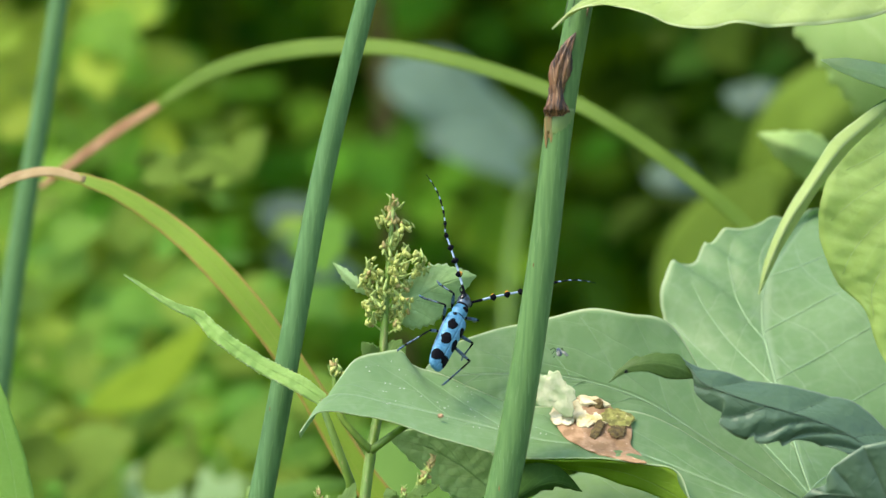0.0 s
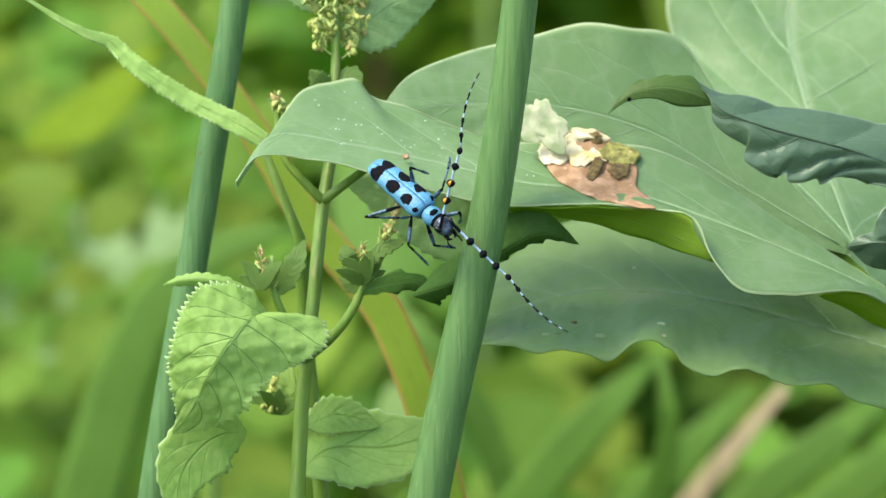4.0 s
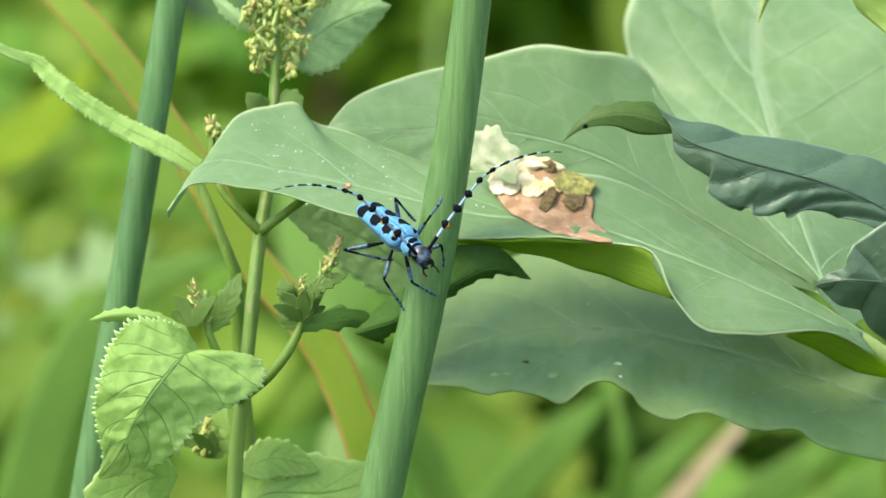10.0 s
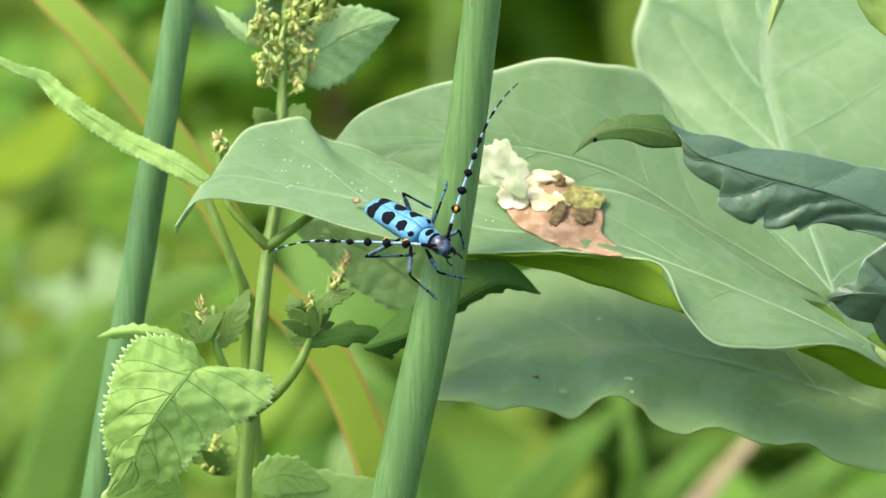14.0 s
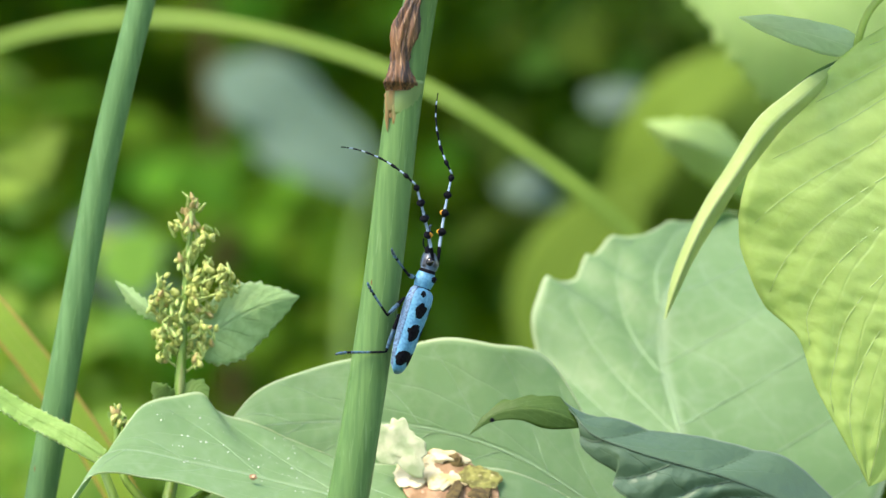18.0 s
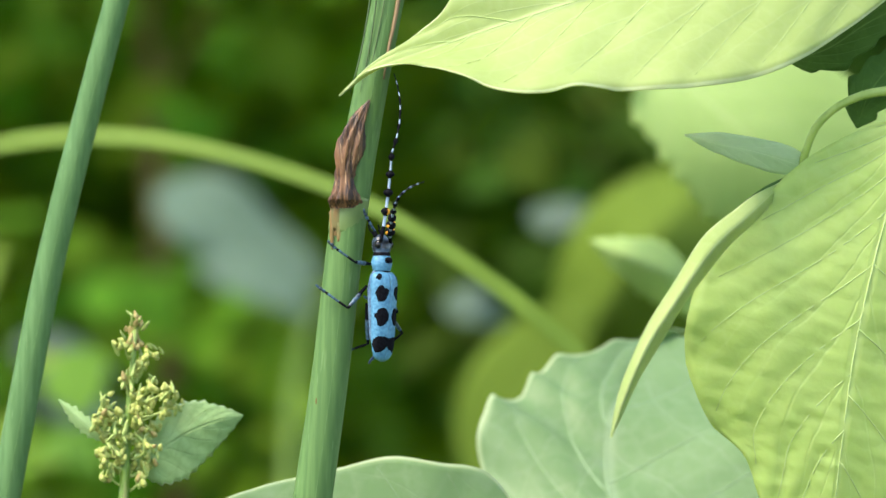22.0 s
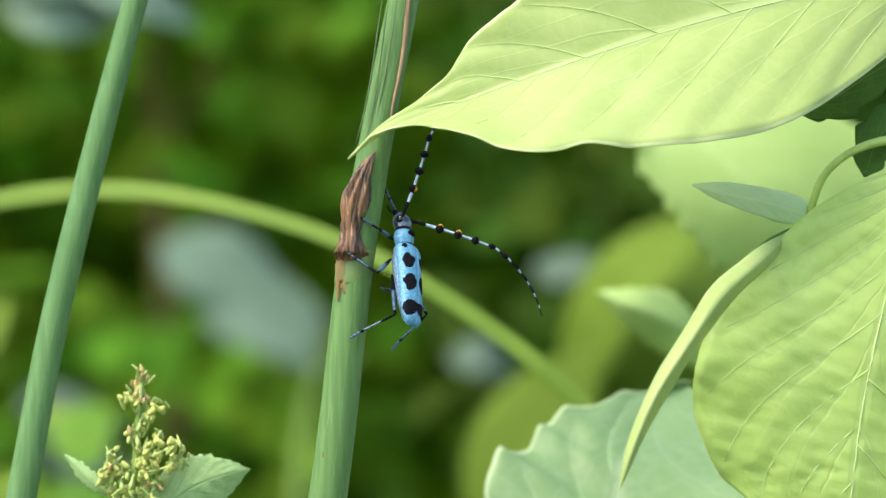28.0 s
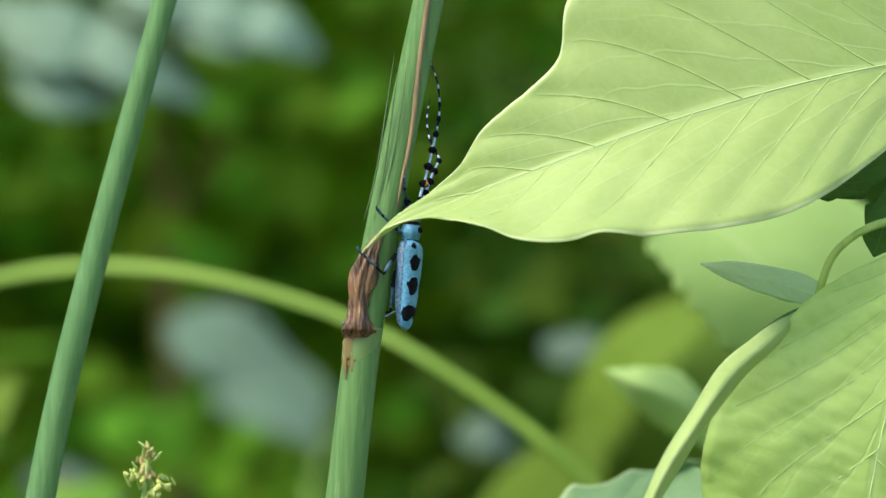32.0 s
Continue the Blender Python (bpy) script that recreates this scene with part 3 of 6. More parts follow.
tagged(new("backdrop", mesh("backdrop", bank, [(0, 1, 2, 3)], M_BACK_DARK, uvs=[(0, 0), (0, 0), (0, 0), (0, 0)], smooth=False)), "dark green backdrop sheet that closes gaps behind the hedge", "bank", kind="structure")

# ---------------------------------------------------------------- tall round stalks
STALK = [(19.6, 122, 2), (11.3, 81.2, 0), (5.8, 50, 0), (0.5, 6.3, 0), (-8.3, -49, 0), (-21, -103.7, 0)]


def tall_stalk(path, radii, mat, label, marks):
    s = thing("plant_stalk", label, "stalk", "tall round stalks")
    low = [(path[-1][0] + (path[-1][0] - path[-2][0]) * 5.2, -EYE * 1000 + 5, path[-1][2] + 10)]
    hi = [(path[0][0] + (path[0][0] - path[1][0]) * 1.5, path[0][1] + (path[0][1] - path[1][1]) * 1.5, path[0][2])]
    pts = [at(*p) for p in hi + list(path) + low]
    stem = rod("stem", pts, radii, mat, s, n=70, seg=28)
    # fine raised ribs along the skin, and a few small scars
    where = []
    line = curve(pts, 70, where)
    rr = [np.interp(w, range(len(radii)), radii) / 1000 for w in where]
    rnd = random.Random(len(path) + int(path[0][0]))
    for ang in (-52, 8, 58):
        d = Vector((math.sin(radians(ang)), -math.cos(radians(ang)), 0))
        v, f = tube_data([p + d * r * 0.985 for p, r in zip(line, rr)], [0.00009] * 70, 6)
        part("rib", mesh("rib", v, f, M_RIB), stem)
    for k in range(marks):
        i = rnd.randrange(14, 56)
        ang = radians(rnd.uniform(-70, 70))
        d = Vector((math.sin(ang), -math.cos(ang), 0))
        v, f = lump(0.22, 0.12, rnd.uniform(0.4, 1.3), 6, 5, 0.3, k)
        part("scar", mesh("scar", [p + line[i].lerp(line[i + 1], rnd.random()) * 0 + line[i] + d * rr[i] for p in v], f, M_WOODY if k % 3 else M_RIB), stem)
    return s


stalk = tall_stalk(STALK, [3.1, 3.35, 3.6, 3.95, 4.15, 4.6, 4.9, 5.8], M_STALK, "smooth green round stalk with a dried brown sheath", 26)
stalk_left = tall_stalk([(-38.4, 122, 45), (-49.3, 81.2, 45), (-62.5, 26.1, 45), (-66.1, 6.5, 45), (-76.1, -48.2, 45), (-86, -100.2, 45)],
                        [2.5, 2.7, 3.0, 3.35, 3.45, 3.65, 3.9, 4.5], M_STALK_BACK, "smooth blue-green round stalk beside the beetle's stalk", 8)
stalk_far = tall_stalk([(-127.5, 86.5, 400), (-133.5, 46.2, 400), (-138.7, 15.3, 400), (-143.1, -15.8, 400), (-146.8, -46.7, 400)],
                       [3.1, 3.5, 3.8, 4.0, 4.3, 4.5, 4.8], M_STALK_BACK, "blue-green round stalk further back", 3)

# dried sheath at the joint of the main stalk: a wrinkled husk that tapers to a point
def sheath_part():
    v, f = [], []
    n, seg = 64, 56
    path = curve([at(4.5, 48, -3.2), at(4.5, 50.5, -4.6), at(4.3, 55.1, -4.6), at(5.3, 61.9, -4.6), at(7.1, 67.1, -4.4), at(9.8, 72, -4.2)], n)
    rad = [2.7, 3.1, 2.2, 1.7, 1.9, 2.4, 2.5, 2.2, 1.5, 0.8, 0.15]
    for i in range(n):
        s = i / (n - 1)
        r = np.interp(s * 10, range(11), rad)
        t = (path[min(i + 1, n - 1)] - path[max(i - 1, 0)]).normalized()
        side = t.cross(Vector((0, 1, 0))).normalized()
        for k in range(seg):
            w = 2 * math.pi * k / seg
            fold = noise.noise(Vector((2.4 * math.cos(w), 2.4 * math.sin(w), 2.2 * s))) + 0.6 * noise.noise(Vector((5 * math.cos(w), 5 * math.sin(w), 4 * s + 9)))
            q = r * (0.95 + 0.5 * fold + 0.12 * abs(math.sin(7 * w + 4 * s)) + 0.16 * noise.noise(Vector((9 * math.cos(w), 9 * math.sin(w), 22 * s))))
            v.append(path[i] + (side * math.cos(w) * q + Vector((0, 1, 0)) * math.sin(w) * q * 0.55) / 1000)
    for i in range(n - 1):
        for k in range(seg):
            q = (k + 1) % seg
            f.append((i * seg + k, i * seg + q, (i + 1) * seg + q, (i + 1) * seg + k))
    f.append(tuple(range(seg)))
    part("sheath", mesh("sheath", v, f, M_DRY), stalk, "dried wrinkled brown sheath tapering to a point")
    pts = [at(4.3, 42.5, -0.2), at(4.8, 45, -0.2), at(5.4, 48.5, -0.2), at(5.8, 50.7, -0.2)]
    rod("joint", pts, [3.7, 4.0, 4.12, 4.05], M_RUST, stalk, n=12, seg=20, label="rusty yellow joint under the sheath")
    # rusty stains that run down the skin below the joint
    for (x, z, wide, tall, seed) in ((2.4, 46.1, 1.5, 3.4, 1), (1.5, 43.3, 0.45, 4.0, 2), (3.2, 43.3, 0.7, 3.0, 3)):
        sv, sf = lump(wide, 0.22, tall, 14, 12, 0.55, seed)
        part("stain", mesh("stain", [p + at(x, z, -3.55) for p in sv], sf, M_RUSTSTAIN), stalk, "rusty brown stain on the skin")
    for path, r in (([at(5.4, 73.4, -3.5), at(7.4, 80.6, -3.5), at(9.1, 89.3, -3.5), at(10.4, 98.1, -3.5), at(12.2, 110.6, -3.5)], 0.22), ([at(7.7, 73.7, -3.5), at(9.9, 84.4, -3.5), at(11.3, 94.4, -3.5), at(13.2, 108.1, -3.5)], 0.18), ([at(9.9, 78.1, -3.5), at(11.7, 86.9, -3.5), at(13.3, 95.6, -3.5), at(15.2, 109.4, -3.5)], 0.15)):
        rod("streak", path, [0.05, r, r, r, 0.05], M_STREAK, stalk, n=24, seg=6, label="dark green streak along the skin")
    rod("edge_rib", [at(12.9, 76.6, -3.3), at(13.8, 82.5, -3.1), at(15.3, 89.4, -2.9), at(16.4, 96.3, -2.7), at(17.1, 103.1, -2.6), at(19.6, 122, -2.4), at(26, 155, -2.2)], [0.2, 0.4, 0.55, 0.6, 0.6], M_WITHERRIB, stalk, n=24, seg=8, label="dry brown rib along the stalk")


sheath_part()

# ---------------------------------------------------------------- grey-green lobed leaf plant
lobed = thing("lobed_leaf_plant", "broad lobed grey-green leaf with a rotten brown patch", "plant")
front_lobe = leaf("lobe", [(-68, -44, 3), (-63.1, -36.5, 9.2), (-57.2, -27.7, 16.2), (-51.7, -21.3, 22.7), (-45.1, -19.7, 27.8), (-39.1, -18.9, 30.9), (-36, -22.6, 32.3), (-28.2, -25.9, 33), (-18.1, -29.8, 32.9), (-8.7, -33.4, 32), (30, -36.6, 30), (61.1, -54.6, 24), (85.9, -71.3, 20)],
     [(-68.2, -42.6, 2), (-59.6, -32, 11), (-41.4, -34.4, 15), (-21.5, -38.9, 18), (1, -44.3, 19), (23.6, -46.5, 20), (46, -54.4, 16), (67.2, -63.5, 17), (85.9, -72.5, 18)],
     [(-68.2, -42.6, 1), (-64.1, -37.7, 5), (-49, -37.8, 7), (-26.6, -44.7, 8), (-2.8, -49.5, 9), (23.5, -50, 8), (39.5, -53.3, 6), (43.8, -62.5, 3), (50.2, -69.8, 2), (60.8, -71.5, 4), (79.6, -71.2, 8), (89.5, -77, 14)],
     M_BIGLEAF, lobed, n=130, m=12, wave=0.4, waves=5, puff=0.5, blister=0.18, crease=fan(7, -0.12, 0.1), ribs=dict(mat=M_VEIN, tip_first=True, r=0.10, mid=0.34))
leaf("lobe", [(-34.4, -26.8, 38), (-27.4, -18.7, 40), (-14.8, -13.5, 42), (2.8, -9.2, 42), (14.1, -6.6, 42), (25.4, -8.1, 42), (33.9, -9.3, 44), (48.9, -29.3, 40), (76, -59.8, 30)],
     [(-33.8, -27.4, 36), (-21.3, -25.7, 38), (-6.2, -25.3, 39), (11.3, -26.9, 39), (30, -32.8, 38), (48.7, -44.4, 35), (76, -61.1, 30)],
     [(-33.2, -28.1, 35), (-18.9, -34.5, 37), (-6.4, -37.2, 37), (11.1, -40, 36), (29.9, -45.3, 35), (48.5, -54.4, 32), (76, -62.3, 30)],
     M_BIGLEAF, lobed, n=100, m=12, wave=0.7, waves=3, puff=0.7, blister=0.2, crease=fan(6, -0.15, 0.14), seed=3, ribs=dict(mat=M_VEIN, tip_first=True, r=0.12, mid=0.26))
leaf("lobe", [(76, -62.3, 29), (56.2, -44.5, 69), (40.2, -22.9, 99), (34.4, -9, 113), (33.5, -2.1, 115), (34.8, 2, 117), (37.2, 6.7, 120), (38.3, 6.1, 121), (43.5, 7.4, 125), (44.4, 9.4, 126), (45.8, 12.2, 128), (46.9, 11.8, 129), (51.4, 15.7, 132), (53.3, 15.3, 133), (59.3, 16.4, 137), (61.1, 17.3, 139), (63.6, 19, 142), (68.7, 19.1, 146), (75.1, 21.5, 151), (79.7, 21.1, 156)],
     [(79.7, -66.2, 29), (71.9, -44.7, 69), (64.7, -22, 96), (61.8, -8.2, 113), (62.5, 1.3, 120), (68.7, 11.3, 137), (75.6, 20.9, 156)],
     [(83.4, -70, 29), (103.7, -54, 76), (119.2, -22.9, 103), (123.4, 2.1, 120), (116.2, 1.3, 130), (97.5, 13.8, 147), (76.2, 20.8, 156)],
     M_BIGLEAF, lobed, n=110, m=14, wave=0.8, waves=4, puff=0.9, blister=0.25, crease=fan(5, 0.28), seed=5, teeth=(0, 9), depth=1.6, ribs=dict(mat=M_VEIN, r=0.26, mid=0.38))
leaf("rolled_margin", [(-9.7, -49.4, 9.5), (8.5, -49.9, 9), (23.5, -50.2, 8.5), (39.5, -53.5, 6.5), (44, -63.1, 3.5)],
     [(-9.7, -49.5, 11), (8.4, -51, 12), (23.5, -53, 13), (35.9, -58, 10), (44, -63.2, 5)],
     [(-9.7, -49.6, 12), (8.4, -52, 15), (23.4, -56.3, 16), (34.6, -60.2, 12), (44, -63.4, 5.5)], M_UNDER, lobed, "rolled yellow-green underside of the margin", n=40, m=4, wave=0.3)
leaf("rolled_margin", [(68.9, -71.6, 8), (77.1, -71.1, 9), (85.8, -74.4, 12), (93.3, -80.2, 16)],
     [(68.9, -71.8, 9), (77.1, -73.6, 11), (84.5, -76.9, 14), (93.2, -80.8, 18)],
     [(68.9, -71.9, 10), (75.8, -75.1, 14), (83.2, -79.4, 17), (93.2, -81.7, 20)], M_UNDER, lobed, "rolled yellow-green underside of the margin", n=24, m=3)
low_leaf = leaf("lower_leaf", [(-20.9, -83.4, 70), (-15.7, -73.5, 75), (-4.2, -61.1, 80), (17.2, -51.4, 80), (48.5, -56.9, 75), (75.9, -66.1, 70), (98.3, -79, 26), (110.7, -86.7, 22)],
     [(-20.9, -83.7, 50), (-9.5, -76.1, 48), (4.4, -71.3, 48), (23.2, -69, 48), (48.2, -73.2, 46), (75.7, -81.1, 44), (98.1, -89, 24), (110.6, -91.7, 21)],
     [(-20.9, -84, 48), (-12.1, -81.5, 26), (-3.1, -83.3, 25), (1.9, -84.3, 24.6), (6.3, -83.4, 24.2), (13.8, -84.3, 23.9), (20, -86.2, 23.5), (24, -83.7, 23.1), (29.7, -81.8, 23), (33.5, -83.2, 23), (37.2, -87.9, 23), (41.1, -90.1, 22.6), (51.1, -89.4, 22.2), (58.6, -91.5, 22), (66.1, -92.5, 22), (71, -93, 22), (76, -96.6, 21.8), (82.2, -98.1, 21.4), (87, -99.2, 21), (110.5, -102.5, 21)],
     M_LOWLEAF, lobed, "dull green lower leaf with small brown spots", n=150, m=12, wave=0.7, waves=5, seed=8, blister=0.6, puff=1.1, crease=fan(7, -0.16, 0.14), ribs=dict(mat=M_VEIN, tip_first=True, r=0.12, mid=0.26))
rod("petiole", [at(75.9, -66.1, 24), at(90.8, -77.6, 26), at(110.6, -91.7, 34), at(135.1, -129.7, 50), at(150, -EYE * 1000 + 5, 60)], [1.6, 3.0, 3.6, 4.5, 6], M_PALESTEM, lobed, n=30, label="thick pale green petiole")

# the rotten patch: torn, crumpled flaps of dead leaf
@functools.lru_cache(None)
def places(ob):
    return np.array([tuple(q.co) for q in ob.data.vertices])


def nearest(ob, x, z):
    """The depth (mm) at which a blade lies behind the place x, z."""
    co = places(ob)
    d = (co[:, 0] / (1 + co[:, 1]) * 1000 - x) ** 2 + ((co[:, 2] - EYE) / (1 + co[:, 1]) * 1000 - z) ** 2
    k = np.argsort(d)[:5]
    w = 1 / (d[k] + 0.05)
    return float((co[k, 1] * w).sum() / w.sum() * 1000)


def drape(points, gap):
    """Lays (x, z) places on the front lobe, a little way above it (mm)."""
    return [(x, z, round(nearest(front_lobe, x, z) - gap, 1)) for x, z in points]


def crumple(name, center, rx, rz, mat, seed, label, lift=3.0, tilt=0.0, n=16, base=None):
    verts, faces, uvs = [], [], []
    c = at(*center)
    for i in range(n + 1):
        for j in range(n + 1):
            u, v = i / n * 2 - 1, j / n * 2 - 1
            # square to round, with a ragged rim
            x, z = u * math.sqrt(1 - v * v / 2), v * math.sqrt(1 - u * u / 2)
            r = 1 + 0.45 * noise.noise(Vector((x * 1.6 + seed, z * 1.6, 1.0))) + 0.14 * noise.noise(Vector((x * 5 + seed, z * 5, 4.0)))
            d = math.sqrt(x * x + z * z)
            h = lift * (1 - d ** 2) * (0.5 + 1.2 * noise.noise(Vector((x * 2.6, z * 2.6, seed * 3.1)))) + 0.5 * abs(noise.noise(Vector((x * 4, z * 4, seed)))) * min(lift, 1.5)
            if base:
                px, pz = center[0] + (x * rx + z * tilt) * r, center[1] + z * rz * r
                verts.append(at(px, pz, nearest(base, px, pz) - center[2] - max(h, 0) - 0.25 * (1 - d ** 4)))
                uvs.append((i / n, j / n))
                continue
            verts.append(c + Vector(((x * rx + z * tilt) * r, -h - abs(h) * 0.2, z * rz * r)) / 1000)
            uvs.append((i / n, j / n))
    for i in range(n):
        for j in range(n):
            q = i * (n + 1) + j
            faces.append((q, q + n + 1, q + n + 2, q + 1))
    ob = part(name, mesh(name, verts, faces, mat, uvs=uvs), lobed, label)
    so = ob.modifiers.new("thickness", "SOLIDIFY")
    so.thickness = 0.00015
    return ob


leaf("rotten_patch", drape([(4.5, -34.8), (8.2, -32.5), (12.0, -31.9), (16.5, -31.9), (21.6, -35.6), (25.7, -39.2), (26.4, -42.6), (25.9, -45.0), (28.8, -48.0), (30.5, -50.4)], 0.9), drape([(4.3, -36.4), (6.7, -37.0), (10.1, -37.9), (13.8, -39.5), (18.8, -42.3), (21.3, -44.5), (22.5, -46.5), (25.7, -48.8), (30.5, -50.5)], 0.9), drape([(4.2, -38.0), (5.7, -41.3), (7.7, -43.6), (10.9, -45.4), (13.8, -46.9), (17.5, -48.3), (21.5, -49.3), (26.9, -50.3), (30.5, -50.6)], 1.0), M_ROT, lobed, "rotten pinkish brown patch", n=60, m=9, wave=0.1, waves=5, blister=0.35, puff=0.25, crease=fan(5, 0.05), seed=3)
crumple("bleached_flap", (7.2, -36.2, 2), 4.6, 3.4, M_PALE, 2, "bleached cream flap of dead leaf", 0.9, 0.4, 20, base=front_lobe)
crumple("bleached_flap", (13.0, -36.5, 2), 5.4, 3.6, M_PALE, 5, "bleached cream flap of dead leaf", 0.8, -1.6, 20, base=front_lobe)
crumple("bleached_flap", (14.7, -33.6, 2), 4.2, 2.2, M_PALE, 4, "bleached cream flap of dead leaf", 0.7, -1, 18, base=front_lobe)
crumple("bleached_flap", (4.2, -30.4, 24), 5.6, 6.0, M_FADED, 6, "bleached pale patch", 0.4, -2, 18)
crumple("crumb", (16.0, -34.1, 2.4), 2.6, 1.8, M_OLIVE, 8, "ochre brown crumpled edge", 0.35, 0.4, 14, base=front_lobe)
crumple("crumb", (21.9, -37.6, 2.2), 4.6, 2.6, M_MOSSY, 7, "olive yellow crumpled edge", 0.45, -1.4, 18, base=front_lobe)
# Olive rot, darkened for the shade of a hollow that isn't modelled.
crumple("crumb", (22.2, -41.2, 2.4), 2.6, 1.8, M_OLIVE, 9, "thin olive brown patch darkened like a shaded hollow", 0.25, 0, 16, base=front_lobe)
crumple("crumb", (16.4, -40.7, 2.4), 1.6, 2.6, M_OLIVE, 11, "thin olive brown patch darkened like a shaded crease", 0.20, 1.0, 14, base=front_lobe)
crumple("speck", (-28, -37.4, 14), 1.0, 0.6, M_ROT, 12, "orange brown speck", 0.8, 0, 8)
for k, (mx, mz, big, mat) in enumerate(((11.1, -77.2, 0.9, M_OLIVE), (4.2, -80, 1.1, M_LOWSPOT), (6.9, -79.6, 0.7, M_LOWSPOT), (16.9, -80.4, 1.5, M_LOWSPOT), (31.4, -77.8, 0.9, M_FADED), (32, -80.6, 0.6, M_FADED), (27, -70, 1.2, M_LOWSPOT), (25.2, -64.3, 0.5, M_FADED))):
    crumple("speck", (mx, mz, nearest(low_leaf, mx, mz) - 0.5), big, big * 0.6, mat, 20 + k, "small leaf spot", 0.25, 0, 8)

FLECK = mesh("fleck", *lump(0.32, 0.22, 0.25, 6, 4, 0.3), M_FLECK)
frnd = random.Random(9)
for k in range(80):
    # scattered over the outer part of the front lobe, most of them above its midrib
    i, j = int(130 * (0.2 + 0.3 * frnd.random())), int(12 + 12 * max(min(frnd.gauss(-0.3, 0.3), 0.7), -0.95))
    spot_at = front_lobe.data.vertices[i * 25 + j].co + Vector((frnd.uniform(-0.4, 0.4), -0.3, frnd.uniform(0, 0.3))) / 1000
    part("fleck", FLECK, lobed, "", Matrix.Translation(spot_at) @ Matrix.Scale(frnd.uniform(0.2, 0.75), 4))

# a small fly that rests on the leaf
fly = thing("fly", "tiny grey fly resting on the broad leaf", "fly")
part("body", mesh("body", *lump(0.7, 1.6, 0.7, 10, 8, 0.1), M_HEAD), fly, "grey bristly body")
for s in (-1, 1):
    wing = [Vector((0, 0.3, 0.5)) / 1000, Vector((s * 1.6, -0.6, 0.7)) / 1000, Vector((s * 2.0, -2.2, 0.7)) / 1000, Vector((s * 0.9, -2.6, 0.7)) / 1000]
    w = part("wing", mesh("wing", wing, [(0, 1, 2, 3)], M_FLYWING), fly, "pale clear wing")
    w.modifiers.new("thickness", "SOLIDIFY").thickness = 0.00006
    for k in range(3):
        pts = [Vector((s * 0.4, 0.8 - 0.7 * k, -0.2)) / 1000, Vector((s * 1.5, 1.3 - 1.1 * k, 0.3)) / 1000, Vector((s * 2.1, 1.6 - 1.5 * k, -0.9)) / 1000]
        part("leg", mesh("leg", *tube_data(pts, [0.00009] * 3, 6), M_BLACK), fly)

# ---------------------------------------------------------------- jagged blue-green leaves
jag = thing("jagged_leaf_plant", "dark blue-green leaves with coarse teeth", "plant")
leaf("curled_tip", [(19.8, -28.1, -22), (24.6, -22.2, -21), (31.5, -19.4, -20), (39.6, -20, -19), (45.4, -26.3, -19)],
     [(19.8, -28.1, -22), (24.9, -23.9, -22), (31.5, -22.2, -22), (39, -23.2, -21), (45.4, -26.3, -19)],
     [(19.8, -28.1, -22), (24.3, -25.4, -22), (30.8, -24.8, -22), (36.2, -26.6, -21), (45.4, -26.5, -19)], M_JAGTIP, jag, "curled light green tip", n=48, m=5, teeth=(5, 0), depth=1.3)
leaf("blade", [(39.3, -19.9, -18), (44.5, -22.8, -16.3), (52.9, -25, -14.7), (61.6, -27.3, -13), (71.5, -29.1, -11.3), (79.6, -30.5, -9.7), (87.4, -32.5, -8), (101.4, -42.7, -8), (110, -50, -8)],
     [(42.5, -23.1, -20), (46.4, -27.6, -21.7), (52.9, -30.5, -22.7), (60.3, -33, -22.5), (69, -35.4, -21.3), (77.7, -38, -19.5), (87.3, -41.9, -17), (103, -53, -14), (111, -61, -12)],
     [(45.8, -26.1, -20), (44.3, -30.1, -20.4), (47, -33.2, -20.8), (52.1, -36.1, -21.2), (52.9, -36.6, -21.6), (51.3, -39.6, -22), (53.6, -41.9, -22), (59.6, -43.5, -22), (61.3, -42.9, -21.8), (61.6, -44.9, -21.4), (64.9, -45.4, -21), (69, -44.4, -20.2), (69.3, -45.6, -19.4), (72.4, -44.4, -18.6), (78.9, -44.8, -17.8), (87.3, -48, -17), (103, -62, -15), (111, -72, -12)],
     M_JAG, jag, n=170, m=12, wave=0.25, seed=2, blister=0.22, puff=1.9, crease=([(0.12, 0.3), (0.45, 0.62), (0.7, 0.86)], [(0.14, -0.02), (0.36, 0.17), (0.54, 0.33), (0.68, 0.47), (0.82, 0.64), (0.96, 0.82)]),
     ribs=dict(mat=M_JAGVEIN, r=0.16, mid=0.24))
leaf("blade", [(75.5, -60.5, -24), (78.3, -58.1, -25.1), (82.2, -56.4, -26.3), (82.7, -53.7, -27.4), (86.9, -49.4, -28), (92.1, -46, -28), (101, -44.2, -27.6), (111.1, -46.3, -27)],
     [(75.5, -60.5, -24), (81.2, -59.7, -27), (89.4, -60.1, -27), (100.8, -63.2, -25), (112.1, -69.1, -22)],
     [(75.5, -60.6, -24), (80.3, -64.4, -22.9), (85.3, -66.5, -21.4), (86.6, -68.7, -19.1), (91.8, -74.1, -16.9), (96.6, -79, -14.6), (104.3, -85.4, -12.3), (111.9, -90.6, -10)],
     M_JAG, jag, n=130, m=12, wave=0.3, seed=4, blister=0.18, puff=1.4, crease=([(0.2, 0.1), (0.45, 0.36), (0.7, 0.62)], [(0.15, 0.02), (0.4, 0.25), (0.62, 0.46), (0.85, 0.7)]), ribs=dict(mat=M_JAGVEIN, r=0.16, mid=0.24))
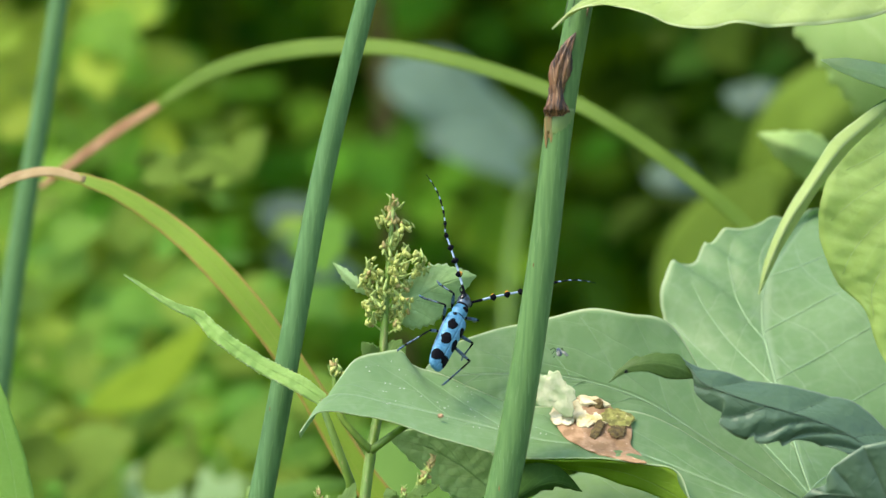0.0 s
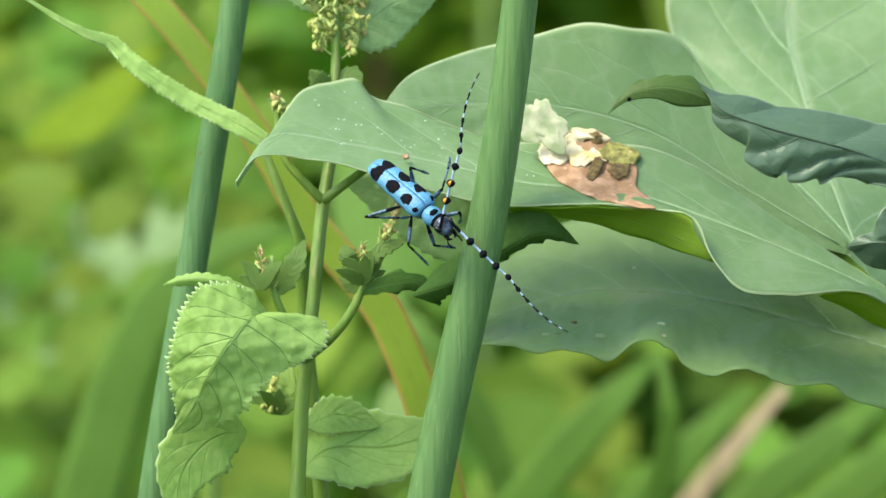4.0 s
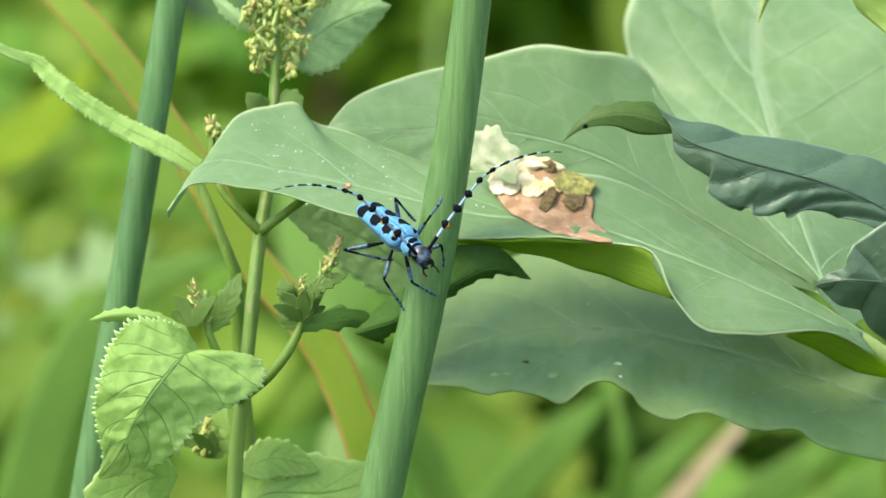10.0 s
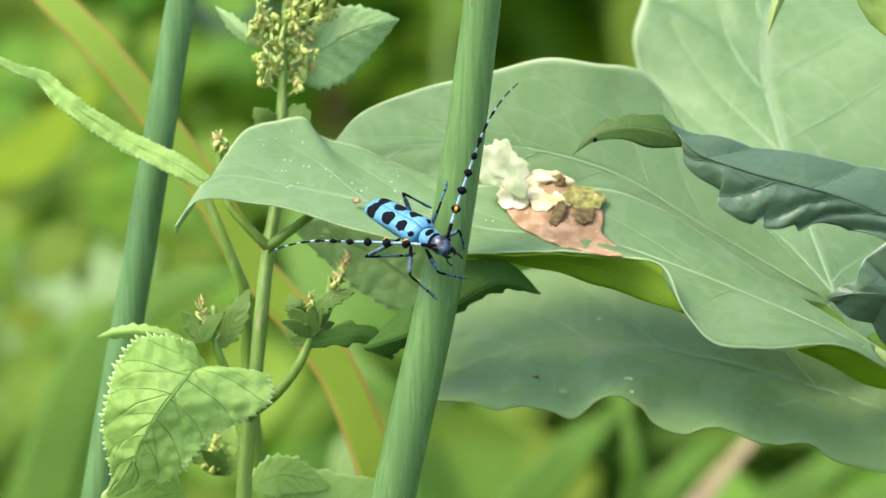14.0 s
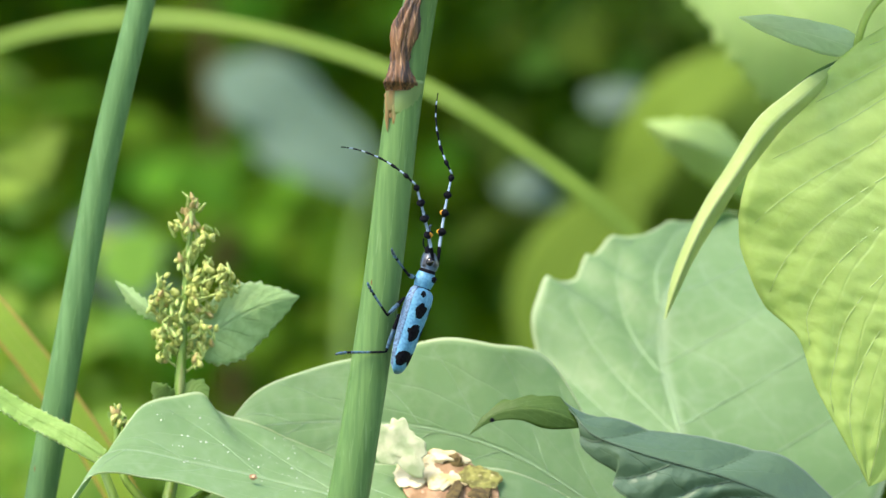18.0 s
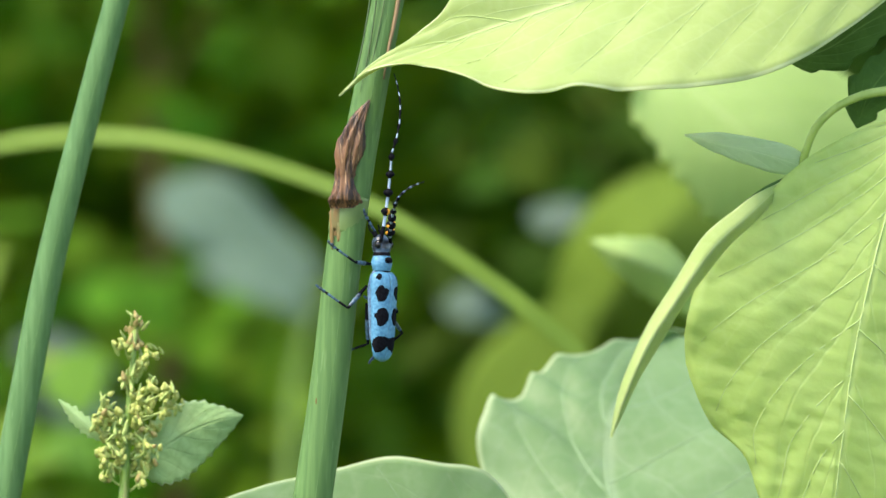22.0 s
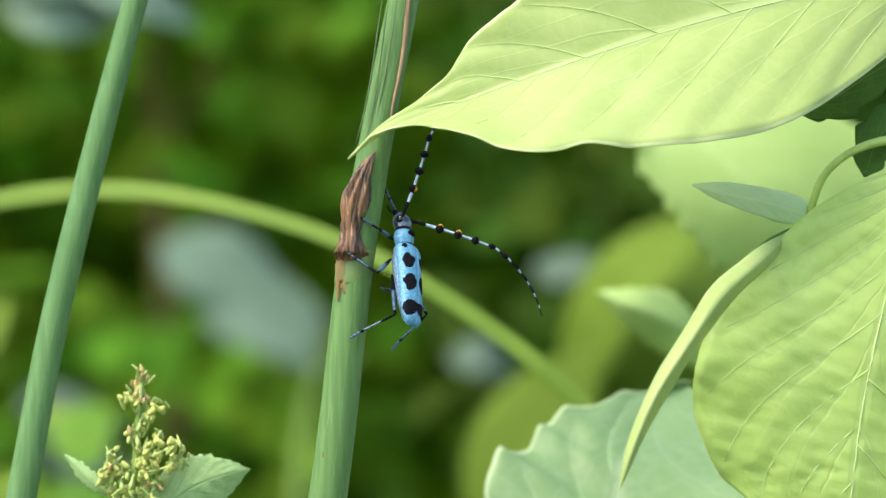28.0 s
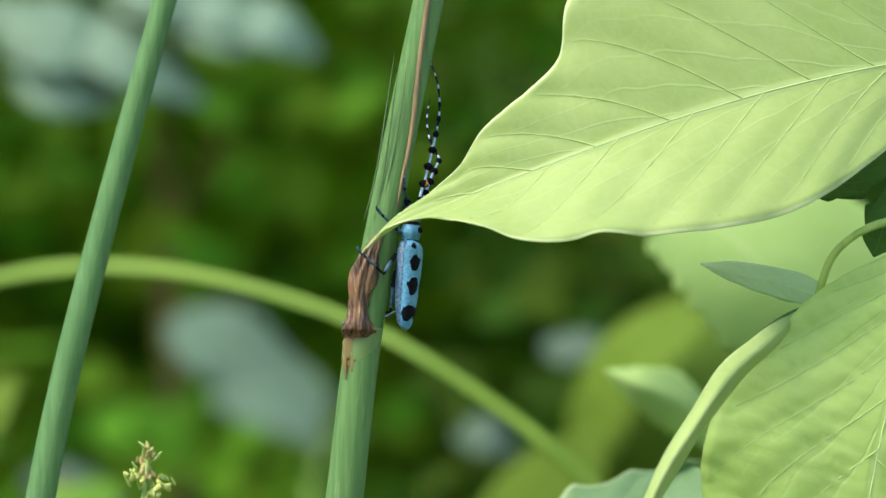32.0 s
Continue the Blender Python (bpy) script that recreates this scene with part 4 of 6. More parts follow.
rod("stem", [at(98.8, -47, -10), at(111, -66.6, -12), at(122.8, -117, -5), at(170, -EYE * 1000 + 5, 0)], [0.8, 2.0, 2.6, 3.5], M_STEM, jag, n=24)

# Black lump put on the blade for the dark of a hole.
part("hole_dot", mesh("hole_dot", [p + at(24.8, -24.8, -22.6) for p in lump(0.55, 0.25, 0.5, 10, 6, 0.2)[0]], lump(0.55, 0.25, 0.5, 10, 6)[1], M_BLACK), jag, "small black lump in place of a gnawed hole's dark")

# ---------------------------------------------------------------- yellow-green broad leaves of a vine
vine = thing("vine", "vine with broad sunlit yellow-green leaves", "vine")
top_leaf = part("leaf", None, vine, "broad sunlit yellow-green leaf with a fine pointed tip")
LEAF_FOOT = at(142.2, 111.5, 10)
top_leaf.location = LEAF_FOOT
TOP_VEINS = [[(0.92 - 0.1 * k + d, 0.72 - 0.1 * k + d) for k in range(8)][::-1] for d in (0.0, 0.03)]
v_, f_, uv_ = blade_data([at(*p) - LEAF_FOOT for p in [(5.1, 66.8, -14), (11.3, 73.6, -13), (21.1, 80.7, -12), (26.3, 85, -12), (31, 93.4, -12), (37.2, 98.8, -12), (48.3, 109.9, -10), (50.2, 122, -9), (60.7, 133.1, -8), (86.6, 139.3, -4), (117.5, 129.4, 2), (142.2, 111.9, 10)]],
                         [at(*p) - LEAF_FOOT for p in [(5.1, 66.7, -14), (12.5, 72.6, -14), (24.9, 77.8, -14), (44.6, 85.6, -14), (74.2, 96.3, -12), (98.9, 103.5, -8), (119.7, 108.2, -3), (142.2, 111.5, 10)]],
                         [at(*p) - LEAF_FOOT for p in [(5.1, 66.6, -14), (11.3, 72.4, -15), (17.4, 74.2, -16), (31, 72.4, -23), (40.9, 69.5, -27), (49.5, 69.2, -29), (57, 70.9, -29), (66.8, 70.7, -28), (85.4, 72.4, -26), (101.4, 76.6, -21), (116.2, 86.2, -12), (142.2, 111.1, 10)]],
                         n=120, m=12, wave=0.4, waves=6, puff=0.9, blister=0.12, crease=TOP_VEINS)
blade_ob = part("blade", mesh("blade", v_, f_, M_BRIGHT, uvs=uv_), top_leaf)
veins(top_leaf, v_, 120, 12, TOP_VEINS, M_VEIN_BRIGHT, r=0.13, mid=0.24, tip_first=True)
so_ = blade_ob.modifiers.new("thickness", "SOLIDIFY")
so_.thickness, so_.offset = 0.00035, 0

leaf("leaf", [(130, 69.4, 0), (117.5, 65.2, -2), (105, 58.1, -5), (92.5, 45, -8), (83.1, 33.1, -10), (79.7, 24.4, -10), (80, 13.1, -8), (84.7, 1.3, -6), (92.2, -6.2, -6), (96.5, -17.5, -6), (102.5, -28.7, -6), (108.1, -38.7, -5)],
     [(130.6, 68.7, 0), (125, 50, -6), (120, 31.2, -9), (116.2, 12.5, -10), (113.7, -6.2, -10), (111.2, -25, -8), (108.1, -39.4, -5)],
     [(131.2, 68.7, 0), (147.5, 56.2, 2), (156.2, 31.2, 4), (152.5, 6.3, 4), (137.5, -18.7, 0), (120, -33.7, -3), (108.5, -39.4, -5)],
     M_RIGHT, vine, "broad quilted yellow-green leaf hanging down", n=140, m=16, wave=0.5, waves=7, seed=1, puff=1.1, blister=0.6, crease=[[(-0.24 + 0.11 * k, 0.10 + 0.115 * k) for k in range(9)], [(0.05 + 0.13 * k, 0.3 + 0.12 * k) for k in range(6)]], ribs=dict(mat=M_VEIN_BRIGHT, r=0.15, mid=0.26))
leaf("leaf", [(63, -2.5, -50), (64, 3.8, -48.5), (68.7, 17.5, -44.9), (75.6, 29.4, -38.8), (83.1, 41.2, -31.7), (91.2, 48.5, -21.8), (101.2, 54.4, 0.5)],
     [(63, -2.5, -50), (65.5, 5, -50.7), (70.6, 16.9, -47.9), (77.7, 28.1, -42.5), (85.6, 39.4, -33.8), (93.7, 46.9, -22.2), (101.5, 54.1, 2.1)],
     [(63, -2.5, -50), (66.2, 4.4, -46.3), (72.5, 16.3, -40.7), (80, 28.1, -34), (87.5, 38.1, -26.2), (95.6, 46, -15.9), (101.7, 53.7, 5)], M_BRIGHT, vine, "narrow folded yellow-green leaf hanging point down", n=50, m=4, wave=0.2)
# The shade at the fold's base is painted by this darker blade.
leaf("leaf", [(86.2, 43.1, 8), (91.2, 48.5, 9), (97.5, 53.1, 10), (103.1, 55.6, 11)], [(87.5, 42.5, 8), (93.1, 46.9, 8), (99.3, 51.2, 8), (103.7, 55.2, 10)], [(88.1, 42.2, 8), (93.7, 45.6, 9), (100, 49.4, 9), (104, 54.7, 10)], M_SHADELEAF, vine, "folded leaf base with shade put into its dark green", n=20, m=3)
leaf("leaf", [(79.5, 64.5, 6), (86.2, 64.9, 5), (95, 63.7, 4), (105, 60.6, 4), (108.1, 56.9, 5)],
     [(79.5, 64.4, 6), (86.2, 62.5, 3), (93.7, 61, 2), (103.7, 58.1, 3), (108.1, 56.5, 5)],
     [(79.5, 64.2, 6), (86.2, 60.6, 4), (92.5, 58.1, 3), (100, 55.9, 4), (108.1, 56.1, 5)], M_POD, vine, "small folded grey-green young leaf", n=40, m=5, quilt=0.3, wave=0.3)
rod("stalk", [at(105, 55.6, 4), at(106, 60, 3), at(108.5, 66.2, 2), at(113.1, 70.6, 2), at(118.1, 73, 3), at(130, 73.7, 8), at(143.7, 43.7, 20), at(160, -300, 40), at(175, -EYE * 1000 + 5, 60)], [0.9, 0.9, 0.9, 0.9, 1.0, 1.2, 2, 3, 4], M_VINESTEM, vine, n=240, seg=10, label="thin curved pale green leaf stalk")
simple_leaf("leaf", [(102.2, 80.8, 14), (110.4, 83.3, 12), (120.3, 89.5, 12), (133.9, 95.8, 14)], 12, M_SHADELEAF, vine, "toothed leaf with shade put into its dark green", teeth=(5, 5), depth=2.0)
simple_leaf("leaf", [(117.6, 66, 10), (120.3, 73.4, 10), (125.3, 79.6, 12), (135.2, 84.6, 14)], 11, M_SHADELEAF, vine, "toothed leaf with shade put into its dark green", teeth=(5, 5), depth=2.0)

# ---------------------------------------------------------------- serrated flowering plant
herb = thing("flowering_herb", "green herb with serrated leaves and a budding flower spike", "plant")
rod("stem", [at(-41.7, 21.3, 37), at(-43, 3.8, 37), at(-44.2, -16.2, 36), at(-45.8, -37.9, 34), at(-47.5, -46.9, 28), at(-51.1, -76.7, 22), at(-53.4, -94.2, 22), at(-54.7, -111.7, 22), at(-56.6, -139.3, 24), at(-45, -EYE * 1000 + 5, 40)],
    [0.5, 0.75, 1.1, 1.3, 1.5, 1.5, 1.6, 1.7, 2.0, 3.0], M_STEM, herb, n=70, seg=12, ridges=4, ridge=0.08)
rod("branch", [at(-47.7, -47.4, 23), at(-52.2, -42.8, 22), at(-56.3, -37.7, 22), at(-57.9, -30.8, 24), at(-58, -25.2, 24)], [1.2, 1.0, 0.9, 0.8, 0.8], M_STEM, herb, n=20)
rod("branch", [at(-47.7, -47.4, 23), at(-44.1, -44.8, 22), at(-39, -41.1, 24), at(-31.5, -36.9, 34)], [1.2, 1.1, 1.0, 0.8], M_STEM, herb, n=16)
rod("branch", [at(-52.8, -84.8, 21), at(-45.9, -79.3, 18), at(-40.8, -72.5, 16), at(-37.5, -64.4, 15), at(-31.7, -51.9, 15)], [1.3, 1.2, 1.1, 0.9, 0.6], M_STEM, herb, n=24)
rod("branch", [at(-52.8, -84.8, 21), at(-56.5, -76.6, 16), at(-59.5, -69, 14), at(-60, -60.2, 15)], [1.2, 1.0, 0.9, 0.7], M_STEM, herb, n=20)
leaf("leaf", [(-46, -3.7, 39), (-49.3, -0.6, 39), (-53.7, 3.5, 40), (-58.5, 6, 41)], [(-45.7, -4, 39), (-50, -1.5, 38), (-54.3, 1.8, 39), (-58.5, 5.9, 41)], [(-45.5, -4.2, 39), (-50, -3.1, 39), (-54.3, -0.6, 40), (-58.5, 5.8, 41)], M_NETTLE_PALE, herb, "small pale serrated leaf", n=60, m=5, teeth=(9, 9), depth=1.1)
leaf("leaf", [(-42.2, -7.7, 41), (-37.5, 1.3, 42), (-31.2, 5.5, 43), (-23.7, 4.8, 45), (-18, 2.5, 47)], [(-42.1, -8.1, 40), (-36.2, -5, 40), (-30, -1.2, 41), (-23.7, 1.3, 43), (-18, 2.4, 47)], [(-42, -8.5, 41), (-37.5, -12.5, 41), (-31.9, -12.2, 42), (-25, -6.2, 44), (-18, 2.3, 47)], M_NETTLE_PALE, herb, "pale green serrated leaf beside the spike", n=90, m=7, teeth=(14, 14), depth=1.2, quilt=0.3)
leaf("leaf", [(-61.3, -73.6, 10), (-65, -69, 8), (-70.9, -66.4, 4), (-77.8, -67.1, 2), (-82, -72.8, 2), (-84.1, -79.3, 2), (-85.4, -86.2, 3), (-84.5, -92.1, 4), (-83.4, -96.9, 6), (-84.4, -101.6, 9)], [(-61.3, -73.6, 10), (-65.3, -75.1, 2), (-69.1, -79.5, -1), (-72.2, -83.4, -2), (-74.8, -87.4, -1), (-77.3, -92.2, 1), (-79.9, -96.9, 4), (-84.1, -101.9, 9)], [(-61.3, -73.6, 10), (-53.5, -74.1, 8), (-47.6, -76.5, 10), (-47.1, -81, 8), (-53.1, -85.5, 6), (-59.2, -88.3, 4), (-63.5, -92.3, 3), (-67.6, -97.3, 4), (-73.9, -100.2, 6), (-83.6, -102.1, 9)], M_NETTLE, herb, "fresh green leaf with toothed margin and deep veins", n=260, m=18, teeth=(44, 44), depth=2.0, blister=0.55, puff=0.5, wave=0.3, crease=fan(6, 0.26), ribs=dict(mat=M_VEIN_DARK, r=0.15, mid=0.22, reach=0.93))
leaf("leaf", [(-85.8, -66.6, 6), (-80.8, -64.3, 6), (-73.3, -64.4, 6), (-64.5, -68.3, 8)], [(-85.8, -66.7, 6), (-79.5, -65.6, 5), (-72.7, -66.1, 5), (-63.9, -69.6, 8)], [(-85.8, -66.9, 6), (-79.6, -67.2, 6), (-72.1, -68.2, 6), (-63.3, -70.8, 8)], M_NETTLE, herb, "narrow toothed green leaf", n=50, m=4, teeth=(9, 9), depth=1.0)
leaf("leaf", [(-21.9, -64.6, 14), (-16.8, -60.9, 12), (-6.6, -52.3, 12), (2.2, -49.3, 13), (12.3, -58.5, 16)], [(-27, -70.2, 13), (-16.9, -67.2, 10), (-6.8, -61.1, 10), (3.4, -56.2, 11), (12.3, -58.6, 16)], [(-22, -72.1, 14), (-15.7, -69.1, 12), (-5.5, -62.3, 12), (4.6, -57.7, 13), (12.3, -58.7, 16)], M_SHADELEAF, herb, "serrated leaf behind the stalk, shade put into its dark green", n=80, m=6, teeth=(5, 9), depth=2.0)
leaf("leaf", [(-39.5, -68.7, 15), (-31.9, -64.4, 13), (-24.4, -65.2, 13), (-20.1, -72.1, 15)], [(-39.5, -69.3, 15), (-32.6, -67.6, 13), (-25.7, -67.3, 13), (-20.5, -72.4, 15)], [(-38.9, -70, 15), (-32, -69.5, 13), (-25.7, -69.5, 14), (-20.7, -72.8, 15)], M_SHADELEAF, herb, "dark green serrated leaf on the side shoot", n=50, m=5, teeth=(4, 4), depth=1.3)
for path, w, lab in (([(-59.5, -69.7, 14), (-55.7, -64.1, 12), (-53.8, -60.3, 12), (-52.1, -56.6, 14)], 6, "young serrated leaf"), ([(-40, -63.1, 15), (-42.1, -60.5, 14), (-43.1, -58, 15)], 5, "young serrated leaf"),
                     ([(-38.1, -63.1, 14), (-34.3, -59.4, 13), (-28, -57, 14)], 4, "young serrated leaf"), ([(-39.5, -69.3, 15), (-41.9, -66.8, 15), (-42.9, -61.8, 16)], 4, "young serrated leaf"),
                     ([(-45, -20.4, 36), (-48.7, -18.4, 35), (-50.2, -16.5, 35)], 5, "small bract leaf"), ([(-44.4, -20.4, 36), (-39.9, -18.5, 36), (-38.1, -20.5, 36)], 6, "small bract leaf"),
                     ([(-66.9, -101.5, 24), (-73.8, -102.7, 20), (-81.5, -110.1, 18), (-84.2, -121.3, 18)], 18, "fresh serrated leaf low on the stem"), ([(-52.5, -100.5, 26), (-46.2, -98.1, 30), (-34.9, -100.8, 34)], 10, "serrated leaf low on the stem"),
                     ([(-54.6, -111.7, 26), (-48.8, -106.8, 30), (-32.5, -105.8, 34), (-17.4, -101, 40)], 20, "serrated leaf low on the stem"), ([(-54.9, -91.7, 30), (-61.1, -90.3, 34), (-67.4, -94, 38)], 14, "serrated leaf low on the stem")):
    simple_leaf("leaf", path, w, M_NETTLE if w > 9 else M_YOUNG, herb, lab, teeth=(11, 11) if w > 9 else (6, 6), depth=1.2, quilt=0.25, n=80)

simple_leaf("leaf", [(-8.5, -63, 62), (-19.6, -52.7, 62), (-32.4, -45.6, 62), (-42, -43.3, 62)], 21, M_NETTLE_PALE, herb, "pale serrated leaf under the broad leaf", tilt=(0, 0.5, 1), teeth=(12, 12), depth=1.2, n=90, m=8, blister=0.4)

# buds: along the spike and at the shoot tips
def bud_data(w, h, seed):
    """A small pointed bud, wrapped and uneven."""
    v, f = lump(w, w, h, 8, 7, 0.25, seed)
    return [Vector((p.x * (1 - 330 * max(p.z, 0)), p.y * (1 - 330 * max(p.z, 0)), p.z * (1.5 if p.z > 0 else 0.8))) for p in v], f


BUD = mesh("bud", *bud_data(0.62, 0.85, 1), M_BUD)
BRACT = mesh("bract", *bud_data(0.42, 1.5, 7), M_BRACT)
BUD_BROWN = mesh("bud", *bud_data(0.55, 0.9, 4), M_BUD_BROWN)
brnd = random.Random(21)


def buds(path, count, spread, brown_from=2.0, scale=1.0):
    pts = curve([at(*p) for p in path], 40)
    for i in range(count):
        s = (i + 0.5) / count
        p = pts[int(s * 39)]
        w = spread * (1 - 0.8 * s ** 1.3) * brnd.uniform(0.35, 1.0) / 1000
        ang = i * 2.4
        off = Vector((math.cos(ang) * w, math.sin(ang) * w * 0.8, brnd.uniform(-0.8, 0.8) / 1000))
        m = Matrix.Translation(p + off) @ Euler((brnd.uniform(-0.5, 0.5) + 0.5 * math.sin(-ang), brnd.uniform(-0.3, 0.3) + 0.7 * math.cos(ang), ang * 0.1)).to_matrix().to_4x4() @ Matrix.Scale(scale * brnd.uniform(0.7, 1.25), 4)
        if brnd.random() < 0.28:
            part("bract", BRACT, herb, "", m)
        else:
            part("bud", BUD_BROWN if s > brown_from or brnd.random() < 0.12 else BUD, herb, "", m)


# the spike: loose clusters on short side stalks
for cx, cz in ((-41.8, 22.5), (-41.7, 20), (-41.6, 18), (-44.1, 17.8), (-37.8, 16.1), (-40.1, 14), (-41.3, 11.8), (-43.8, 9.5), (-41.8, 7.5), (-38.1, 8.4), (-34.7, 7.8), (-32.4, 4.6), (-35.1, 3.8), (-38.5, 4.6), (-41.4, 3.4), (-37.6, -1), (-41.1, 0.3), (-41, -3.5), (-38.4, -4.5), (-48.5, 5), (-48.7, 2.5), (-46.1, 2.2), (-49.1, -0.2), (-47.6, -2.9), (-45.1, -5.9), (-48.6, -6.9), (-44.9, -2.5), (-42.4, -8.2), (-47.6, -10.7), (-40.4, -11.2), (-39.1, -8.2), (-43.6, -10.9), (-45.9, -8.4)):
    count, dry = 5 + int(4 * brnd.random()), cz > 12 and abs(cx + 42) < 1.6
    foot = at(-43.0 + 0.04 * (cx + 43), cz - 3.0, 37)
    here = at(cx, cz, 36 + brnd.uniform(-3, 3))
    rod("bud_stalk", [foot, foot.lerp(here, 0.5) + Vector((0, 0, -0.0006)), here], [0.4, 0.3, 0.25], M_BRACT, herb, n=6, seg=6)
    for k in range(count + 5):
        off = Vector((brnd.gauss(0, 0.85), brnd.gauss(0, 0.8), brnd.gauss(0, 1.0))) / 1000
        m = Matrix.Translation(here + off) @ Euler((brnd.uniform(-0.9, 0.9), brnd.uniform(-0.9, 0.9), 0)).to_matrix().to_4x4() @ Matrix.Scale(brnd.uniform(0.7, 1.35), 4)
        part("bud" if k % 3 else "bract", (BUD_BROWN if dry or brnd.random() < 0.12 else BUD) if k % 3 else BRACT, herb, "", m)
buds([(-57.6, -26.4, 24), (-58.1, -23.9, 24), (-58.3, -22.4, 24)], 26, 2.4)
buds([(-61.4, -67.7, 13), (-62.2, -62.7, 13), (-62.9, -58.3, 13)], 36, 2.2, 0.1, 0.7)
buds([(-39.4, -64.3, 14), (-38.1, -60.6, 14), (-38.7, -57.4, 14)], 22, 1.6, 0.1, 0.7)
buds([(-33.6, -56.9, 14), (-31.7, -53.2, 14), (-29.9, -49.2, 14)], 40, 1.7, 0.5)
buds([(-61.2, -96.6, 30), (-60.5, -93.5, 30), (-59.9, -89.7, 30)], 26, 2.2)

for cx, cz, cy, n, big in ((-62.8, -68.3, 12, 7, 8.5), (-38.5, -67.3, 14, 6, 8), (-59.1, -97.8, 30, 6, 8), (-58.5, -26.1, 24, 3, 4)):
    for k in range(n):
        a = radians(35 + 110 * (k + 0.5) / n + brnd.uniform(-15, 15))
        r = big * brnd.uniform(0.7, 1.1)
        dx, dz, dy = math.cos(a) * r, math.sin(a) * r, brnd.uniform(-3, 3)
        simple_leaf("leaf", [(cx, cz, cy), (cx + dx * 0.5, cz + dz * 0.6, cy + dy), (cx + dx, cz + dz * 0.9, cy + dy * 1.5)], big * 0.42, M_YOUNG, herb, "young leaf at a shoot tip", teeth=(5, 5), depth=0.7, n=40)

# serrated strap leaf that crosses the back stalk
straplet = thing("long_leaf_plant", "long narrow serrated green leaf rising to a point", "plant")
strap("leaf", [(-118.1, 2.2, 25), (-102.8, -7.1, 26), (-96.7, -9.5, 28), (-92.5, -13.7, 26), (-78.9, -23.2, 25), (-66.5, -29.6, 24), (-61.3, -33.1, 24)], [0.4, 2.4, 3.8, 4.7, 5.3, 5.4, 4.0], M_NETTLE, straplet, n=300, teeth=(56, 56), depth=0.7, blister=0.3, wave=0.3, waves=8, quilt=0.08, facing=(0.1, -1, 0.5))
rod("stem", [at(-62.2, -32.7, 24), at(-55.5, -45.8, 32), at(-52.2, -80.7, 40), at(-60, -EYE * 1000 + 5, 70)], [0.9, 1.2, 1.8, 3], M_STEM, straplet, n=20)

# ---------------------------------------------------------------- arching grass leaves
grass = thing("arching_grass", "arching yellow-green grass leaves with withered brown ends", "grass")
strap("leaf", [(-103, 47.7, 350), (-89.8, 56.1, 347), (-64.1, 63.1, 340), (-41.6, 63.5, 331), (-17.4, 58.8, 322), (6.8, 50.3, 314), (31.1, 35.9, 308), (55.3, 16.3, 304), (74.8, -8.5, 301), (87.9, -47.1, 300)], [3.0, 5.6, 6.2, 5.7, 5.3, 5.2, 5.2, 5.2, 5.2, 5.2], M_ARCH, grass, n=80)
strap("leaf_base", [(87.9, -47.1, 300), (93, -110, 305), (97, -300, 320), (100, -EYE / 1.33 * 1000 + 4, 330)], [5.2, 6, 7, 7], M_ARCH, grass, n=40)
strap("withered_end", [(-101.8, 48.3, 350), (-113.9, 40.7, 352), (-125.1, 32.6, 352), (-134.7, 25.3, 353)], [3.4, 4.4, 3.8, 2.2], M_BROWN, grass, "withered reddish brown leaf end", n=24, wave=0.5)
strap("leaf", [(-136.3, 30.1, 130), (-126.7, 28.5, 128), (-105.7, 17.7, 125), (-89.5, 3.3, 120), (-76.5, -11.9, 118), (-63.5, -30.3, 116), (-49.3, -54.1, 114), (-34.5, -71.9, 112), (-26, -92.1, 110), (-20.1, -114.8, 110), (-13.2, -152.5, 115), (5, -EYE * 1000 + 5, 130)], [2, 4, 6.5, 8, 8, 8, 9, 10, 10, 10, 10, 8], M_ARCH_RIM, grass, n=90, wave=0.3)
strap("withered_end", [(-126.7, 28.5, 128), (-136.3, 30.7, 130), (-146, 29.1, 131), (-160.4, 19.8, 132)], [2.5, 3, 3, 2], M_CREAM, grass, "withered cream brown leaf end", n=20)
strap("leaf", [(-158.6, -16.4, 60), (-152, -37.3, 58), (-147, -61.8, 56), (-144.5, -80.7, 56), (-150, -EYE * 1000 + 5, 80)], [2, 7, 11, 12, 10], M_STRAP, grass, "green blade close to the edge", n=40)

# ---------------------------------------------------------------- plants behind
back = thing("broad_leaf_shrub", "shrub with broad soft green leaves", "shrub")
leaf("leaf", [(68.3, 74.5, 355), (67.6, 69.5, 355), (73.3, 60.9, 355), (81.4, 49.7, 359), (90.7, 41.1, 367), (104.3, 33.7, 374)], [(73.2, 80.7, 367), (83.1, 73.3, 359), (94.3, 63.4, 355), (104.3, 53.5, 359), (110.5, 43.6, 367), (114.3, 33.7, 374)], [(85.6, 90.7, 374), (104.2, 84.5, 367), (124, 72.2, 367), (134, 58.6, 371), (129.1, 43.7, 374), (116.8, 32.5, 374)], M_PALEBROAD, back, "broad bright serrated leaf", n=80, m=8, teeth=(11, 9), depth=3.5, quilt=0.25)
leaf("leaf", [(58.4, 41.3, 309), (67.1, 41.9, 309), (74.6, 41, 318), (82, 33.6, 326)], [(58.4, 41.2, 309), (65.9, 37.9, 304), (73.3, 34.8, 309), (82, 29.9, 326)], [(58.4, 41.1, 309), (64.7, 33.6, 309), (70.3, 28.6, 314), (81.4, 23.7, 326)], M_PALEBROAD, back, "small pale serrated leaf", n=50, m=5, teeth=(7, 7), depth=1.5)
